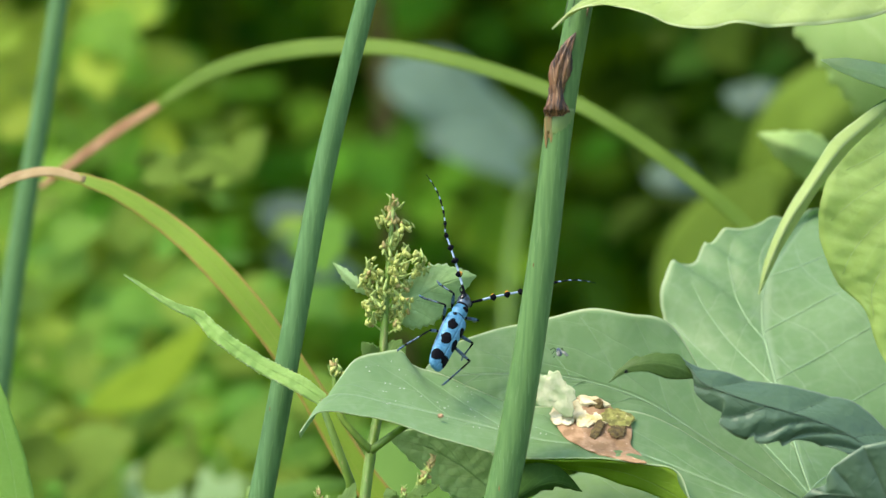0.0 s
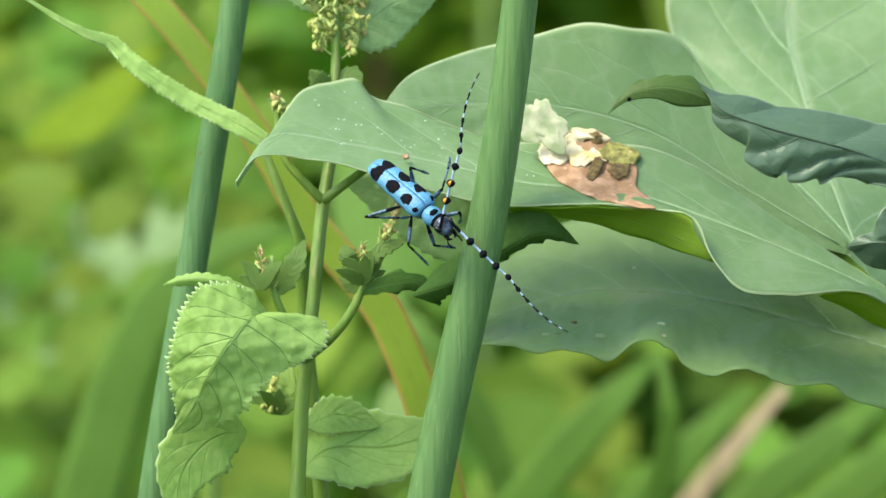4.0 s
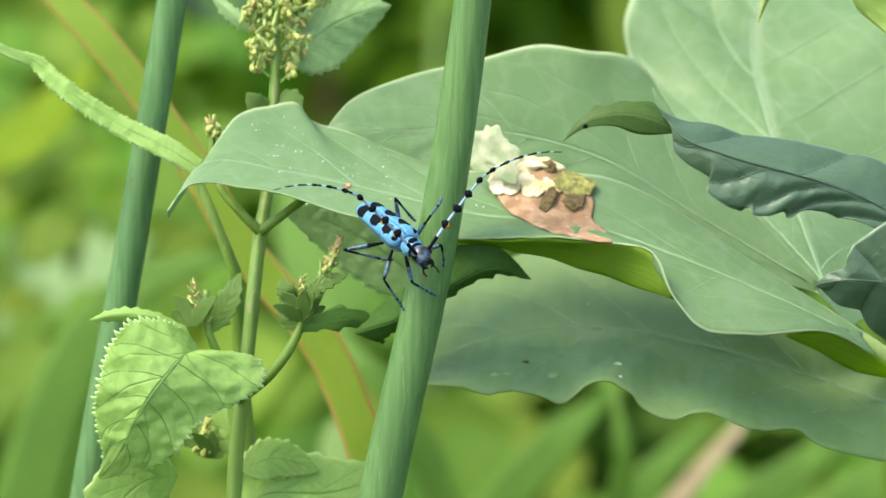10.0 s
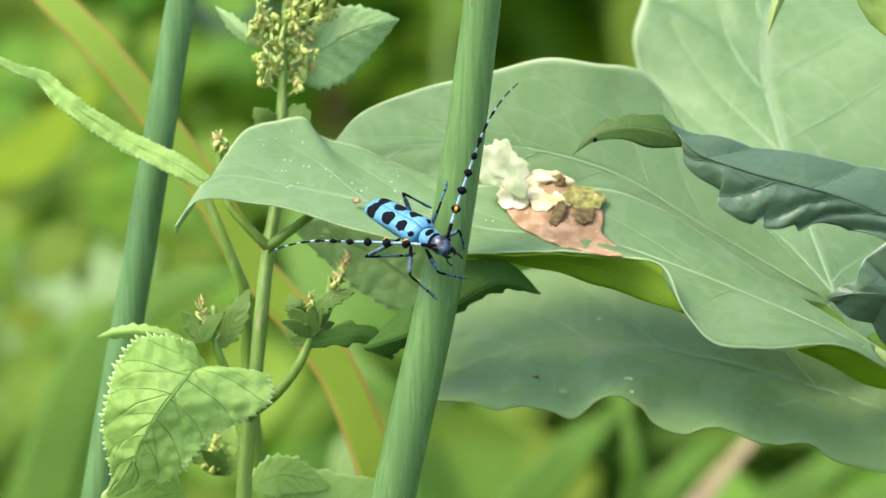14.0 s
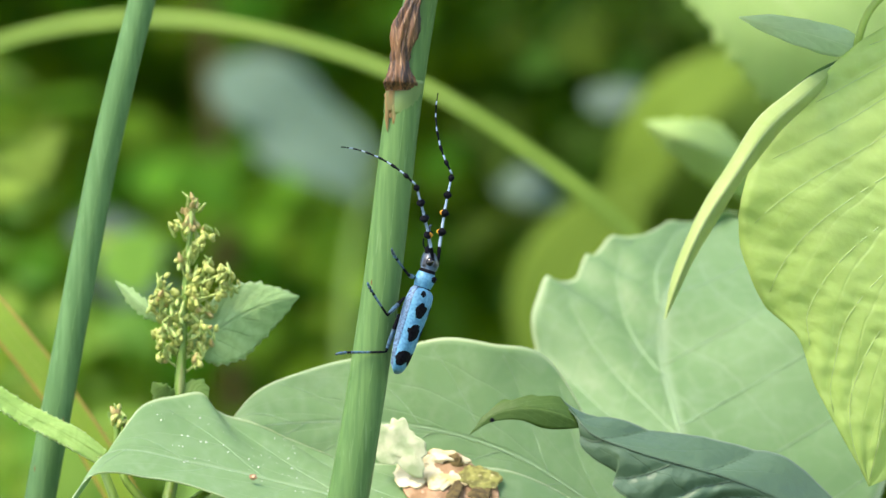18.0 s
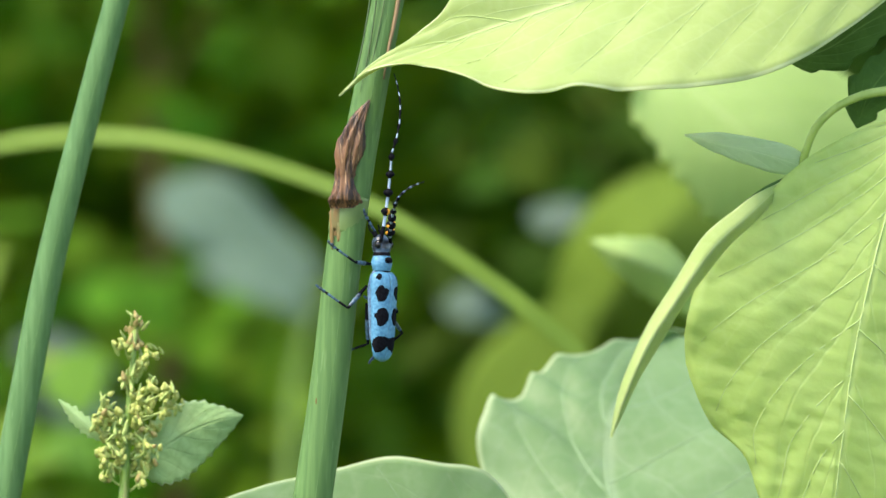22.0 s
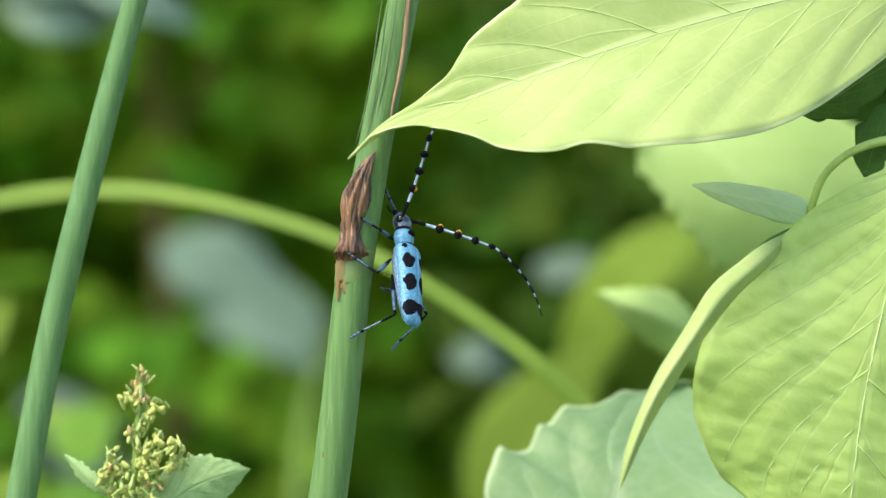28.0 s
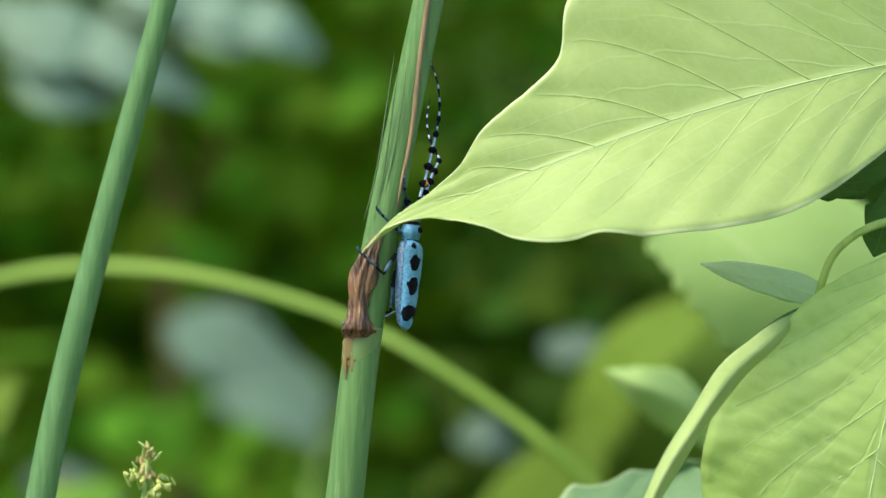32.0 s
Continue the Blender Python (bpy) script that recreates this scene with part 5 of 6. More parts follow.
leaf("leaf", [(49.9, 16.1, 1338), (51, 33.5, 1325), (59.7, 49.7, 1304), (73.3, 57.1, 1299), (86.9, 58.4, 1304)], [(54.8, 8.7, 1338), (61, 23.6, 1271), (68.4, 37.3, 1255), (78.3, 48.5, 1271), (87.2, 58.2, 1304)], [(73.5, 3.8, 1338), (85.8, 18.8, 1304), (90.7, 33.6, 1289), (90.7, 47.3, 1289), (87.4, 57.9, 1304)], M_YELLOWGREEN, back, "soft yellow-green broad leaf", n=40, m=6)
simple_leaf("leaf", [(34.6, -16.2, 1250), (40.2, -1.3, 1250), (47, 12.4, 1250), (57.6, 28.7, 1250)], 62, M_YELLOWGREEN, back, "soft yellow-green broad leaf", shape=0.9)
rod("stem", [at(114.3, 33.7, 374), at(129.3, -8.4, 449), at(120, -400, 140), at(130, -EYE * 1000 + 5, 150)], [1.5, 2.5, 4, 5], M_STEM, back, n=20)

# The sky's sheen on this shrub is only its leaf colour.
pale = thing("pale_leaf_shrub", "shrub with the sky's sheen put into its pale grey-green leaves", "shrub")
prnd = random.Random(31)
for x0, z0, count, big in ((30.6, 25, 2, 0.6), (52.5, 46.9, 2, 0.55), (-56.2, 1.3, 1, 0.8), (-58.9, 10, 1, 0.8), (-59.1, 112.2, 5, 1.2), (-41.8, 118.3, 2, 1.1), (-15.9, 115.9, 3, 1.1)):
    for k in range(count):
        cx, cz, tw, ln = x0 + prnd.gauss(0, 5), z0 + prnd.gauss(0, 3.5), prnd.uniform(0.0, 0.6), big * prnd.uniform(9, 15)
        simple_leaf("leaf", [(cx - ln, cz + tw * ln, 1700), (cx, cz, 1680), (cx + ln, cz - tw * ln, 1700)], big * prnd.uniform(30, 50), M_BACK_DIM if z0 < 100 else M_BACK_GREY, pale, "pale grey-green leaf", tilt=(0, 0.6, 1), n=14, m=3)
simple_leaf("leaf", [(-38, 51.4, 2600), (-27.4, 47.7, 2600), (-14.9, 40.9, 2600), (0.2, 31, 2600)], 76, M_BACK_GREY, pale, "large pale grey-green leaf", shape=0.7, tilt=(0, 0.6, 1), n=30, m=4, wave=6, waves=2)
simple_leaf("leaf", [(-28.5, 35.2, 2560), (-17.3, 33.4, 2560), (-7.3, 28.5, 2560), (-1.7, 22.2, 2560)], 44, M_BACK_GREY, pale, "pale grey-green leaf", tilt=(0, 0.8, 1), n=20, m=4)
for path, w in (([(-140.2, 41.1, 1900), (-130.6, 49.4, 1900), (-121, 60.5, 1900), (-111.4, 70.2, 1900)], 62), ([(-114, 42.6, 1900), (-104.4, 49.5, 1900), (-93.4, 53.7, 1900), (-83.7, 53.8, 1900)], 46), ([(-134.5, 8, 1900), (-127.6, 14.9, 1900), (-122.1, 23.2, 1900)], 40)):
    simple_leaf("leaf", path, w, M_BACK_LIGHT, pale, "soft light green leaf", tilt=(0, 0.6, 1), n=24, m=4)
rod("stem", [at(5, 28, 2600), at(-8, -6.2, 1900), at(-5, -250, 1730), at(0, -EYE / 2.73 * 1000 + 2, 1730)], [3, 4, 5, 6], M_STEM, pale, n=20)
trunk = thing("sapling", "thin brown sapling trunk in shade", "sapling")
rod("trunk", [at(-40.5, 158.4, 3500), at(-39, 90.2, 3500), at(-37.7, 53, 3500), at(-33.7, 0, 3500), at(-34, -EYE / 4.5 * 1000 + 2, 3500)], [8, 9, 10, 11, 13], M_WOODY, trunk, n=30)
rod("branch", [at(-38.4, 71.6, 3500), at(-28.5, 87.8, 3480), at(-22.4, 115.1, 3460), at(-20.1, 158.5, 3440)], [6, 5, 5, 4], M_WOODY, trunk, n=16)
rod("branch", [at(-39.1, 95.2, 3500), at(-47.2, 117.5, 3520), at(-52.3, 152.2, 3540)], [5, 5, 4], M_WOODY, trunk, n=16)

tuft = thing("strap_leaf_tuft", "tuft of broad green strap leaves rising from the ground", "plant")
for path, ws, mat in (([(30.5, -83, 600), (17.8, -95.3, 600), (6.3, -107.7, 604), (-7.7, -125, 612), (-10, -EYE * 1000 + 5, 660)], [3, 12, 14, 14, 12], M_SHADESTRAP),
                      ([(-32, -69.5, 620), (-19.6, -82.2, 620), (-9.9, -99.9, 620), (-3.9, -120, 624), (20, -EYE * 1000 + 5, 660)], [4, 9, 9, 9, 9], M_SHADESTRAP),
                      ([(-49.6, -52.3, 560), (-62.1, -54, 560), (-74.7, -58.9, 560), (-84.8, -68.2, 560), (-91.9, -81.9, 560), (-97.2, -96.9, 560), (-101.8, -111.9, 560), (-135, -EYE / 1.6 * 1000 + 4, 600)], [3, 7, 12, 16, 18, 19, 18], M_SHADESTRAP),
                      ([(85.6, -91.3, 700), (70.3, -102.4, 700), (52.6, -115.9, 700), (34.7, -134.4, 710), (30, -EYE * 1000 + 5, 740)], [4, 12, 14, 14, 12], M_SHADESTRAP),
                      ([(110.6, -94.2, 740), (90.4, -103.9, 740), (72.6, -116.2, 740), (47.2, -138.4, 750), (50, -EYE * 1000 + 5, 780)], [6, 14, 15, 15, 12], M_SHADESTRAP),
                      ([(51.7, -90.8, 780), (39, -103.1, 780), (25, -118, 784), (14.6, -140.4, 792), (20, -EYE * 1000 + 5, 820)], [4, 12, 14, 14, 12], M_SHADESTRAP),
                      ([(30.5, -83, 560), (32.9, -93, 564), (32.1, -105.5, 568), (27.4, -123, 576), (25, -EYE * 1000 + 5, 620)], [2, 5, 7, 8, 8], M_SHADESTRAP)):
    strap("leaf", path, [1.25 * w for w in ws], mat, tuft, n=40, wave=0.5)
strap("withered_leaf", [(59.2, -90.9, 680), (51.6, -100.8, 680), (41.4, -110.7, 680), (29.9, -125.6, 688), (20, -EYE * 1000 + 5, 740)], [4, 8, 8, 8, 6], M_TAN, tuft, "withered brown leaf stalk", n=30)
wide = thing("broad_leaf_herb", "herb with broad pale green leaves near the ground", "plant")
for path, w, mat in (([(-121.1, -80.6, 1500), (-102.1, -65.9, 1500), (-86.9, -56.1, 1500), (-69.3, -51.3, 1500)], 90, M_NETTLE_PALE), ([(-140.7, -51.7, 1500), (-121.4, -46.8, 1500), (-100.5, -41.8, 1500)], 50, M_BACK),
                     ([(-115, -32.3, 1000), (-97.4, -24.1, 1000), (-83, -9.5, 1000)], 24, M_BACK), ([(-32.3, -89.5, 600), (-24.9, -99.7, 600), (-20.1, -112.3, 600)], 30, M_PALEBROAD), ([(-41.8, -59.3, 900), (-31.7, -54.4, 900), (-16.7, -55.9, 900)], 80, M_SHADESTRAP)):
    simple_leaf("leaf", path, w, mat, wide, "broad pale green leaf", tilt=(0, 0.4, 1))
simple_leaf("leaf", [(-104.9, 26.7, 560), (-96, 29.7, 560), (-87.1, 31.2, 560), (-78.1, 28.3, 560)], 17, M_BACK_MID, wide, "light green toothed leaf", tilt=(0, 0.6, 1), teeth=(6, 6), depth=4)
simple_leaf("leaf", [(-93, 35.7, 560), (-90.8, 29.7, 560), (-85.5, 23.8, 560)], 15, M_BACK_MID, wide, "light green toothed leaf", tilt=(0, 0.3, 1), teeth=(6, 6), depth=4)
for path, w in (([(-77.4, 26.1, 900), (-74.5, 34.7, 900), (-70.2, 39.1, 900)], 18), ([(-94.7, 24.5, 900), (-99.1, 30.3, 900), (-104.1, 31.7, 900)], 16), ([(-120.2, -55, 900), (-113, -43.4, 900), (-103, -39, 900)], 34), ([(-123.1, -50.7, 900), (-127.5, -43.5, 900), (-133.3, -40.6, 900)], 28), ([(-101.4, -53.4, 900), (-94.2, -47.6, 900), (-84.1, -46.1, 900)], 26), ([(-89.8, -57.6, 900), (-88.5, -43.2, 900), (-90, -33.1, 900)], 10)):
    simple_leaf("leaf", path, w, M_BACK_MID, wide, "light green toothed leaf", tilt=(0, 0.5, 1), teeth=(6, 6), depth=3)
rod("stem", [at(-76.9, -55, 335), at(-75.1, -101.4, 340), at(-80, -EYE * 1000 + 5, 350)], [2, 3, 4], M_STEM, wide, n=16)


# ---------------------------------------------------------------- the beetle: y runs from tail to head, z is its back
beetle = thing("longhorn_beetle", "powder-blue longhorn beetle with black spots and banded feelers", "beetle")
cam.data.dof.focus_object = beetle  # the lens keeps the beetle sharp
BODY_Y = [-14.0, -13.7, -12.8, -11.0, -8.0, -4.0, 0.0, 3.0, 4.6, 5.4, 5.8]
BODY_W = [0.6, 1.6, 2.55, 3.05, 3.25, 3.35, 3.45, 3.65, 3.5, 2.8, 1.9]
BODY_H = [0.3, 0.8, 1.3, 1.75, 2.15, 2.45, 2.65, 2.7, 2.4, 1.8, 1.3]


def shell(y, a, lift=0.0):
    """A place on the wing cases: y along the body, a the angle from the seam (degrees)."""
    w, h = np.interp(y, BODY_Y, BODY_W) + lift, np.interp(y, BODY_Y, BODY_H) + lift
    s, c = math.sin(radians(a)), math.cos(radians(a))
    return Vector((w * s, y, h * (abs(c) ** 0.8) * (1 if c >= 0 else -0.6) + 0.4)) / 1000


def wing_case(side):
    ys, n = np.linspace(-14.0, 5.8, 40), 12
    v = [shell(y, side * (1.2 + 94 * k / n)) for y in ys for k in range(n + 1)]
    f = [(i * (n + 1) + k, i * (n + 1) + k + 1, (i + 1) * (n + 1) + k + 1, (i + 1) * (n + 1) + k)[::side] for i in range(39) for k in range(n)]
    ob = part("wing_case", mesh("wing_case", v, f, M_BLUE), beetle, "powder-blue wing case")
    so = ob.modifiers.new("thickness", "SOLIDIFY")
    so.thickness, so.offset = 0.0003, -1
    return ob


def spot(parent, y, a, ry, ra, seed):
    """A velvety black spot that lies on the wing case, uneven in outline."""
    v, f, seg, rings = [], [], 18, 5
    for r in range(rings + 1):
        for k in range(seg):
            w = 2 * math.pi * k / seg
            q = r / rings * (1 + 0.35 * noise.noise(Vector((math.cos(w) * 1.8, math.sin(w) * 1.5, seed))))
            v.append(shell(y + ry * q * math.sin(w), a + ra * q * math.cos(w), 0.06 if r < rings else 0.0))
    for r in range(rings):
        for k in range(seg):
            q = (k + 1) % seg
            f.append((r * seg + k, r * seg + q, (r + 1) * seg + q, (r + 1) * seg + k))
    part("spot", mesh("spot", v, f, M_BLACK), parent, "black spot")


for side in (-1, 1):
    case = wing_case(side)
    spot(case, 0.9, side * 40, 1.7, 27, side + 3.3)
    spot(case, -4.2, side * 39, 1.9, 36, side + 7.1)
    spot(case, -10.2, side * 46, 2.0, 48, side + 11.7)
    spot(case, 4.6, side * 52, 0.7, 14, side + 15.2)


def loft(rings, seg=18):
    """Rings along y: (y, half width, top, bottom) in mm."""
    v, f = [], []
    for y, w, t, b in rings:
        for k in range(seg):
            a = 2 * math.pi * k / seg
            c = math.cos(a)
            v.append(Vector((w * math.sin(a), y, t * c if c > 0 else b * c)) / 1000)
    for i in range(len(rings) - 1):
        for k in range(seg):
            q = (k + 1) % seg
            f.append((i * seg + k, i * seg + q, (i + 1) * seg + q, (i + 1) * seg + k))
    f.append(tuple(range(seg)))
    f.append(tuple(range((len(rings) - 1) * seg, len(rings) * seg)))
    return v, f


part("abdomen", mesh("abdomen", *loft([(-13.2, 0.5, 0.3, 0.6), (-12.0, 2.0, 0.4, 1.3), (-8, 3.0, 0.5, 2.0), (-3, 3.2, 0.5, 2.5), (2, 3.4, 0.5, 2.7), (5, 2.7, 0.5, 2.3), (6, 2.0, 0.4, 1.6)]), M_BLUEGREY), beetle, "blue-grey downy underside")
collar = part("pronotum", mesh("pronotum", *loft([(5.2, 1.6, 1.6, 1.5), (5.7, 1.95, 1.9, 1.7), (6.5, 2.15, 2.15, 1.9), (7.6, 2.5, 2.35, 2.1), (8.3, 2.3, 2.25, 2.0), (9.2, 1.95, 2.0, 1.8), (10.0, 1.75, 1.7, 1.5)]), M_BLUE), beetle, "powder-blue collar with a black spot")
part("spot", mesh("spot", [p + Vector((0, 0.0082, 0.0022)) for p in lump(1.15, 0.75, 0.5, 14, 6, 0.15, 2)[0]], lump(1.15, 0.75, 0.5, 14, 6)[1], M_BLACK), collar, "black spot")
part("band", mesh("band", *loft([(5.1, 1.8, 1.8, 1.7), (5.4, 1.95, 1.9, 1.75), (5.9, 2.1, 2.05, 1.85)]), M_BLACK), collar, "thin black band")
part("band", mesh("band", *loft([(9.25, 2.0, 2.05, 1.85), (9.6, 1.95, 1.95, 1.8), (10.0, 1.85, 1.8, 1.6)]), M_BLACK), collar, "thin black band")
head = part("head", mesh("head", *loft([(9.8, 1.7, 1.6, 1.5), (10.4, 2.1, 2.0, 1.8), (11.4, 2.25, 2.1, 2.1), (12.4, 2.0, 1.7, 2.2), (13.3, 1.5, 1.0, 2.0), (13.9, 0.9, 0.4, 1.5)]), M_HEAD), beetle, "dark blue-grey head")
for side in (-1, 1):
    v, f = lump(0.65, 1.0, 0.85, 12, 8)
    part("eye", mesh("eye", [p + Vector((side * 0.0019, 0.0117, 0.0007)) for p in v], f, M_EYE), head, "glossy black eye")
    pts = curve([Vector((side * 1.0, 13.4, -0.8)) / 1000, Vector((side * 1.1, 14.4, -1.2)) / 1000, Vector((side * 0.3, 15.0, -1.5)) / 1000], 8)
    part("mandible", mesh("mandible", *tube_data(pts, [0.00055, 0.00055, 0.0005, 0.00045, 0.0004, 0.0003, 0.0002, 0.0001], 8), M_BLACK), head, "curved black jaw")
    pts = curve([Vector((side * 0.7, 13.6, -1.2)) / 1000, Vector((side * 1.6, 15.0, -2.2)) / 1000, Vector((side * 1.5, 16.2, -2.6)) / 1000], 8)
    part("palp", mesh("palp", *tube_data(pts, [0.00018] * 8, 6), M_BLACK), head)


def feeler_piece(lengths, knots, bend, orange=()):
    """One row of segments along y, each pale blue with a black tufted end; bend curls the row (degrees per segment)."""
    pts, rad, tone = [], [], []
    p, ang = Vector((0, 0, 0)), 0.0
    for i, (ln, knot) in enumerate(zip(lengths, knots)):
        d = Vector((math.sin(radians(ang)), math.cos(radians(ang)), 0))
        end = len(lengths) > 5
        thin = 0.24 - 0.025 * i if end else 0.38 - 0.03 * i
        for s, r, dark in ((0.02, thin, 0), (0.3, thin, int(end)), (0.55, thin, 1), (0.64, thin + knot * 0.5, 1), (0.74, thin + knot, 1), (0.84, thin + knot * 0.95, 1), (0.93, thin + knot * 0.4, 1), (0.99, thin * 0.9, 0)):
            pts.append(p + d * ln * s / 1000)
            rad.append(max(r, 0.10) / 1000)
            tone.append((dark or (1 if orange and i == 0 else 0), i, s))
        p = p + d * ln / 1000
        ang += bend
    v, f = tube_data(pts, rad, 10)
    index = []
    for dark, i, s in tone[:-1]:
        index += [2 if dark and i in orange and k in (1, 6) and 0.6 < s < 0.9 else dark for k in range(10)]
    return v, f, index + [1, 1], p, ang


def feeler(side):
    v, f, ix, tip, ang = feeler_piece([3.4, 4.3, 4.2, 4.0, 3.8], [0.05, 0.75, 0.8, 0.7, 0.45], side * 1.5, (1,) if side < 0 else (1, 2))
    ob = part("antenna", mesh("antenna", v, f, (M_PALEBLUE, M_BLACK, M_ORANGE), ix), beetle, "long feeler banded pale blue and black with tufts")
    ob.location = Vector((side * 1.5, 12.2, 1.2)) / 1000
    v, f, ix, _, _ = feeler_piece([3.6, 3.4, 3.2, 3.0, 2.8, 2.6], [0.30, 0.16, 0.10, 0.06, 0.03, 0.0], side * 7)
    end = part("antenna_tip", mesh("antenna_tip", v, f, (M_PALEBLUE, M_BLACK, M_ORANGE), ix), ob, "thin curled feeler end banded black")
    end.location = tip
    return ob, end, tip


FEELERS = {s: feeler(s) for s in (-1, 1)}
HIPS = [(1.7, 7.4, -1.6, 6.0, 7.5), (2.3, 2.6, -2.2, 7.0, 8.5), (2.3, -1.2, -2.2, 9.0, 11.0)]
FEET = [(9.5, 12.5, -5.0), (12.0, 2.5, -5.0), (10.0, -12.0, -5.0)]


def leg_piece(length, r0, r1, r2, mats, feet=False):
    k = [0, 0.15, 0.4, 0.7, 0.9, 1.0]
    rad = [r0 * 0.7, r0, r1, r1, r2, r2 * 0.8]
    pts = [Vector((0, length * s, 0)) / 1000 for s in k]
    v, f = tube_data(pts, [r / 1000 for r in rad], 10)
    index = [0 if i < 2 or 3 < i else 1 for i in range(5) for _ in range(10)] + [0, 0]
    if feet:
        for n, (a, b, w) in enumerate(((0.0, 1.1, 0.42), (0.9, 1.8, 0.45), (1.6, 2.7, 0.30))):
            q = [Vector((0, length + a, 0)) / 1000, Vector((0, length + (a + b) / 2, 0.15 * n)) / 1000, Vector((0, length + b, 0.3 * n)) / 1000]
            tv, tf = tube_data(q, [0.0002, w / 1000, 0.00018], 8)
            o = len(v)
            v += tv
            f += [tuple(i + o for i in g) for g in tf]
            index += [1] * len(tf)
    return v, f, index


def leg(i, side):
    hx, hy, hz, lf, lt = HIPS[i]
    v, f, ix = leg_piece(lf, 0.36, 0.50, 0.36, 0)
    fem = part("leg", mesh("leg", v, f, (M_BLACK, M_LEGBLUE), ix), beetle, "dark steel-blue leg")
    fem.location = Vector((side * hx, hy, hz)) / 1000
    v, f, ix = leg_piece(lt - 2.5, 0.27, 0.26, 0.32, 0, True)
    tib = part("shin", mesh("shin", v, f, (M_BLACK, M_LEGBLUE), ix), fem, "dark shin with a pale blue foot")
    tib.location = Vector((0, lf, 0)) / 1000
    return fem, tib


LEGS = {(i, s): leg(i, s) for i in range(3) for s in (-1, 1)}


# ---------------------------------------------------------------- what moves
def facing(forward, back):
    """A turn whose y points forward and whose z leans towards back."""
    f = Vector(forward).normalized()
    r = f.cross(Vector(back)).normalized()
    u = r.cross(f)
    return Matrix((r, f, u)).transposed()


LENGTH = 28.5


def crawl(hx, hz, tx, tz, y, near, back):
    """The beetle's pose: head and tail on the main plane (mm), depth y of its middle, near +1 where the head is nearer the lens."""
    flat = math.hypot(hx - tx, hz - tz)
    dy = -near * math.sqrt(max(LENGTH ** 2 - flat ** 2, 0.0))
    fwd = Vector((hx - tx, dy, hz - tz))
    m = facing(fwd, back).to_4x4()
    m.translation = at((hx + tx) / 2, (hz + tz) / 2, y)
    return m


def between(rows, t):
    for (t0, a), (t1, b) in zip(rows, rows[1:]):
        if t0 <= t <= t1:
            return a.lerp(b, (t - t0) / (t1 - t0))
    return rows[-1][1]


STANCES = {
    # knees and feet (x, z, y in mm) of the three legs on each side, as the beetle holds them at one moment
    "head_down": (9, {(2, 1): ((-26.4, -51.6, -7), (-16.4, -54.6, -4)), (1, 1): ((-19.9, -59.9, -12), (-14.1, -67.2, -6)), (0, 1): ((-12.8, -62.5, -12), (-7.4, -62.6, -6)),
                      (2, -1): ((-17.4, -36.7, -12), (-14, -43.4, -3)), (1, -1): ((-8.8, -45.4, -14), (-3.1, -35, -2)), (0, -1): ((-4.7, -52.3, -16), (-6.5, -58.6, -5))}),
    "head_up": (16, {(0, -1): ((-11.6, -15.6, -12), (-6.6, -11.2, -5)), (1, -1): ((-17.4, -28.2, -11), (-10.4, -32.4, -3)), (2, -1): ((-19.9, -38.5, -9), (-12.4, -46.1, -3)),
                     (0, 1): ((-0.8, -22.6, -10), (-1, -15, -2)), (1, 1): ((-1.8, -30.3, -10), (-4.9, -34.9, -3)), (2, 1): ((-5.3, -41.1, -11), (-5.2, -49.8, -3))}),
    "side_on": (28, {(0, -1): ((10.2, 55.9, -6), (6.5, 58.4, -4.5)), (1, -1): ((8.6, 43.8, -9), (1.8, 50.2, -5)), (2, -1): ((14.2, 32.6, -6), (4.4, 31.2, -5)),
                     (0, 1): ((14.2, 62.5, 4), (10.8, 64.4, 3)), (1, 1): ((19.7, 40.1, 2), (12.9, 42, 4)), (2, 1): ((20.1, 37.7, 2), (12.8, 28.4, 4))}),
}


def set_legs(body_rows, times):
    rest = {}
    for name, (t, held) in STANCES.items():
        back = between(body_rows, t).inverted()
        rest[name] = {key: (back @ at(*knee), back @ at(*foot)) for key, (knee, foot) in held.items()}
    for (i, s), (fem, tib) in LEGS.items():
        hx, hy, hz, lf, lt = HIPS[i]
        hip = Vector((s * hx, hy, hz)) / 1000
        fx, fy, fz = FEET[i]
        flat = (hip + Vector((s * 5.0, (2.0, 0.3, -3.5)[i], 4.0)) / 1000, Vector((s * fx, fy, fz)) / 1000)
        rows_f, rows_t = [], []
        for t in times:
            if t < 3.4:
                knee, foot, gait = *flat, 9.0
            elif t < 14.3:
                knee, foot, gait = *rest["head_down"][i, s], 0.7
            elif t < 17.8:
                knee, foot, gait = *rest["head_up"][i, s], 4.0
            else:
                knee, foot, gait = *rest["side_on"][i, s], 1.3
            step = math.sin(t * gait + i * 2.1 + (s > 0) * math.pi)
            foot = foot + Vector((0, (2.0 if gait > 3 else 0.7) * step, 0.4 * step)) / 1000
            knee = knee + Vector((0, (1.0 if gait > 3 else 0.3) * step, 0.5 * step)) / 1000
            a = lf / 1000
            mf = facing(knee - hip, (0, 0.1, 1))
            joint = hip + (knee - hip).normalized() * a
            rows_f.append((t, Matrix.LocRotScale(hip, mf.to_quaternion(), None)))
            mt = facing(mf.inverted() @ (foot - joint), (0.1, 0.15, 1))
            rows_t.append((t, Matrix.LocRotScale(Vector((0, a, 0)), mt.to_quaternion(), None)))
        walk(fem, rows_f)
        walk(tib, rows_t)


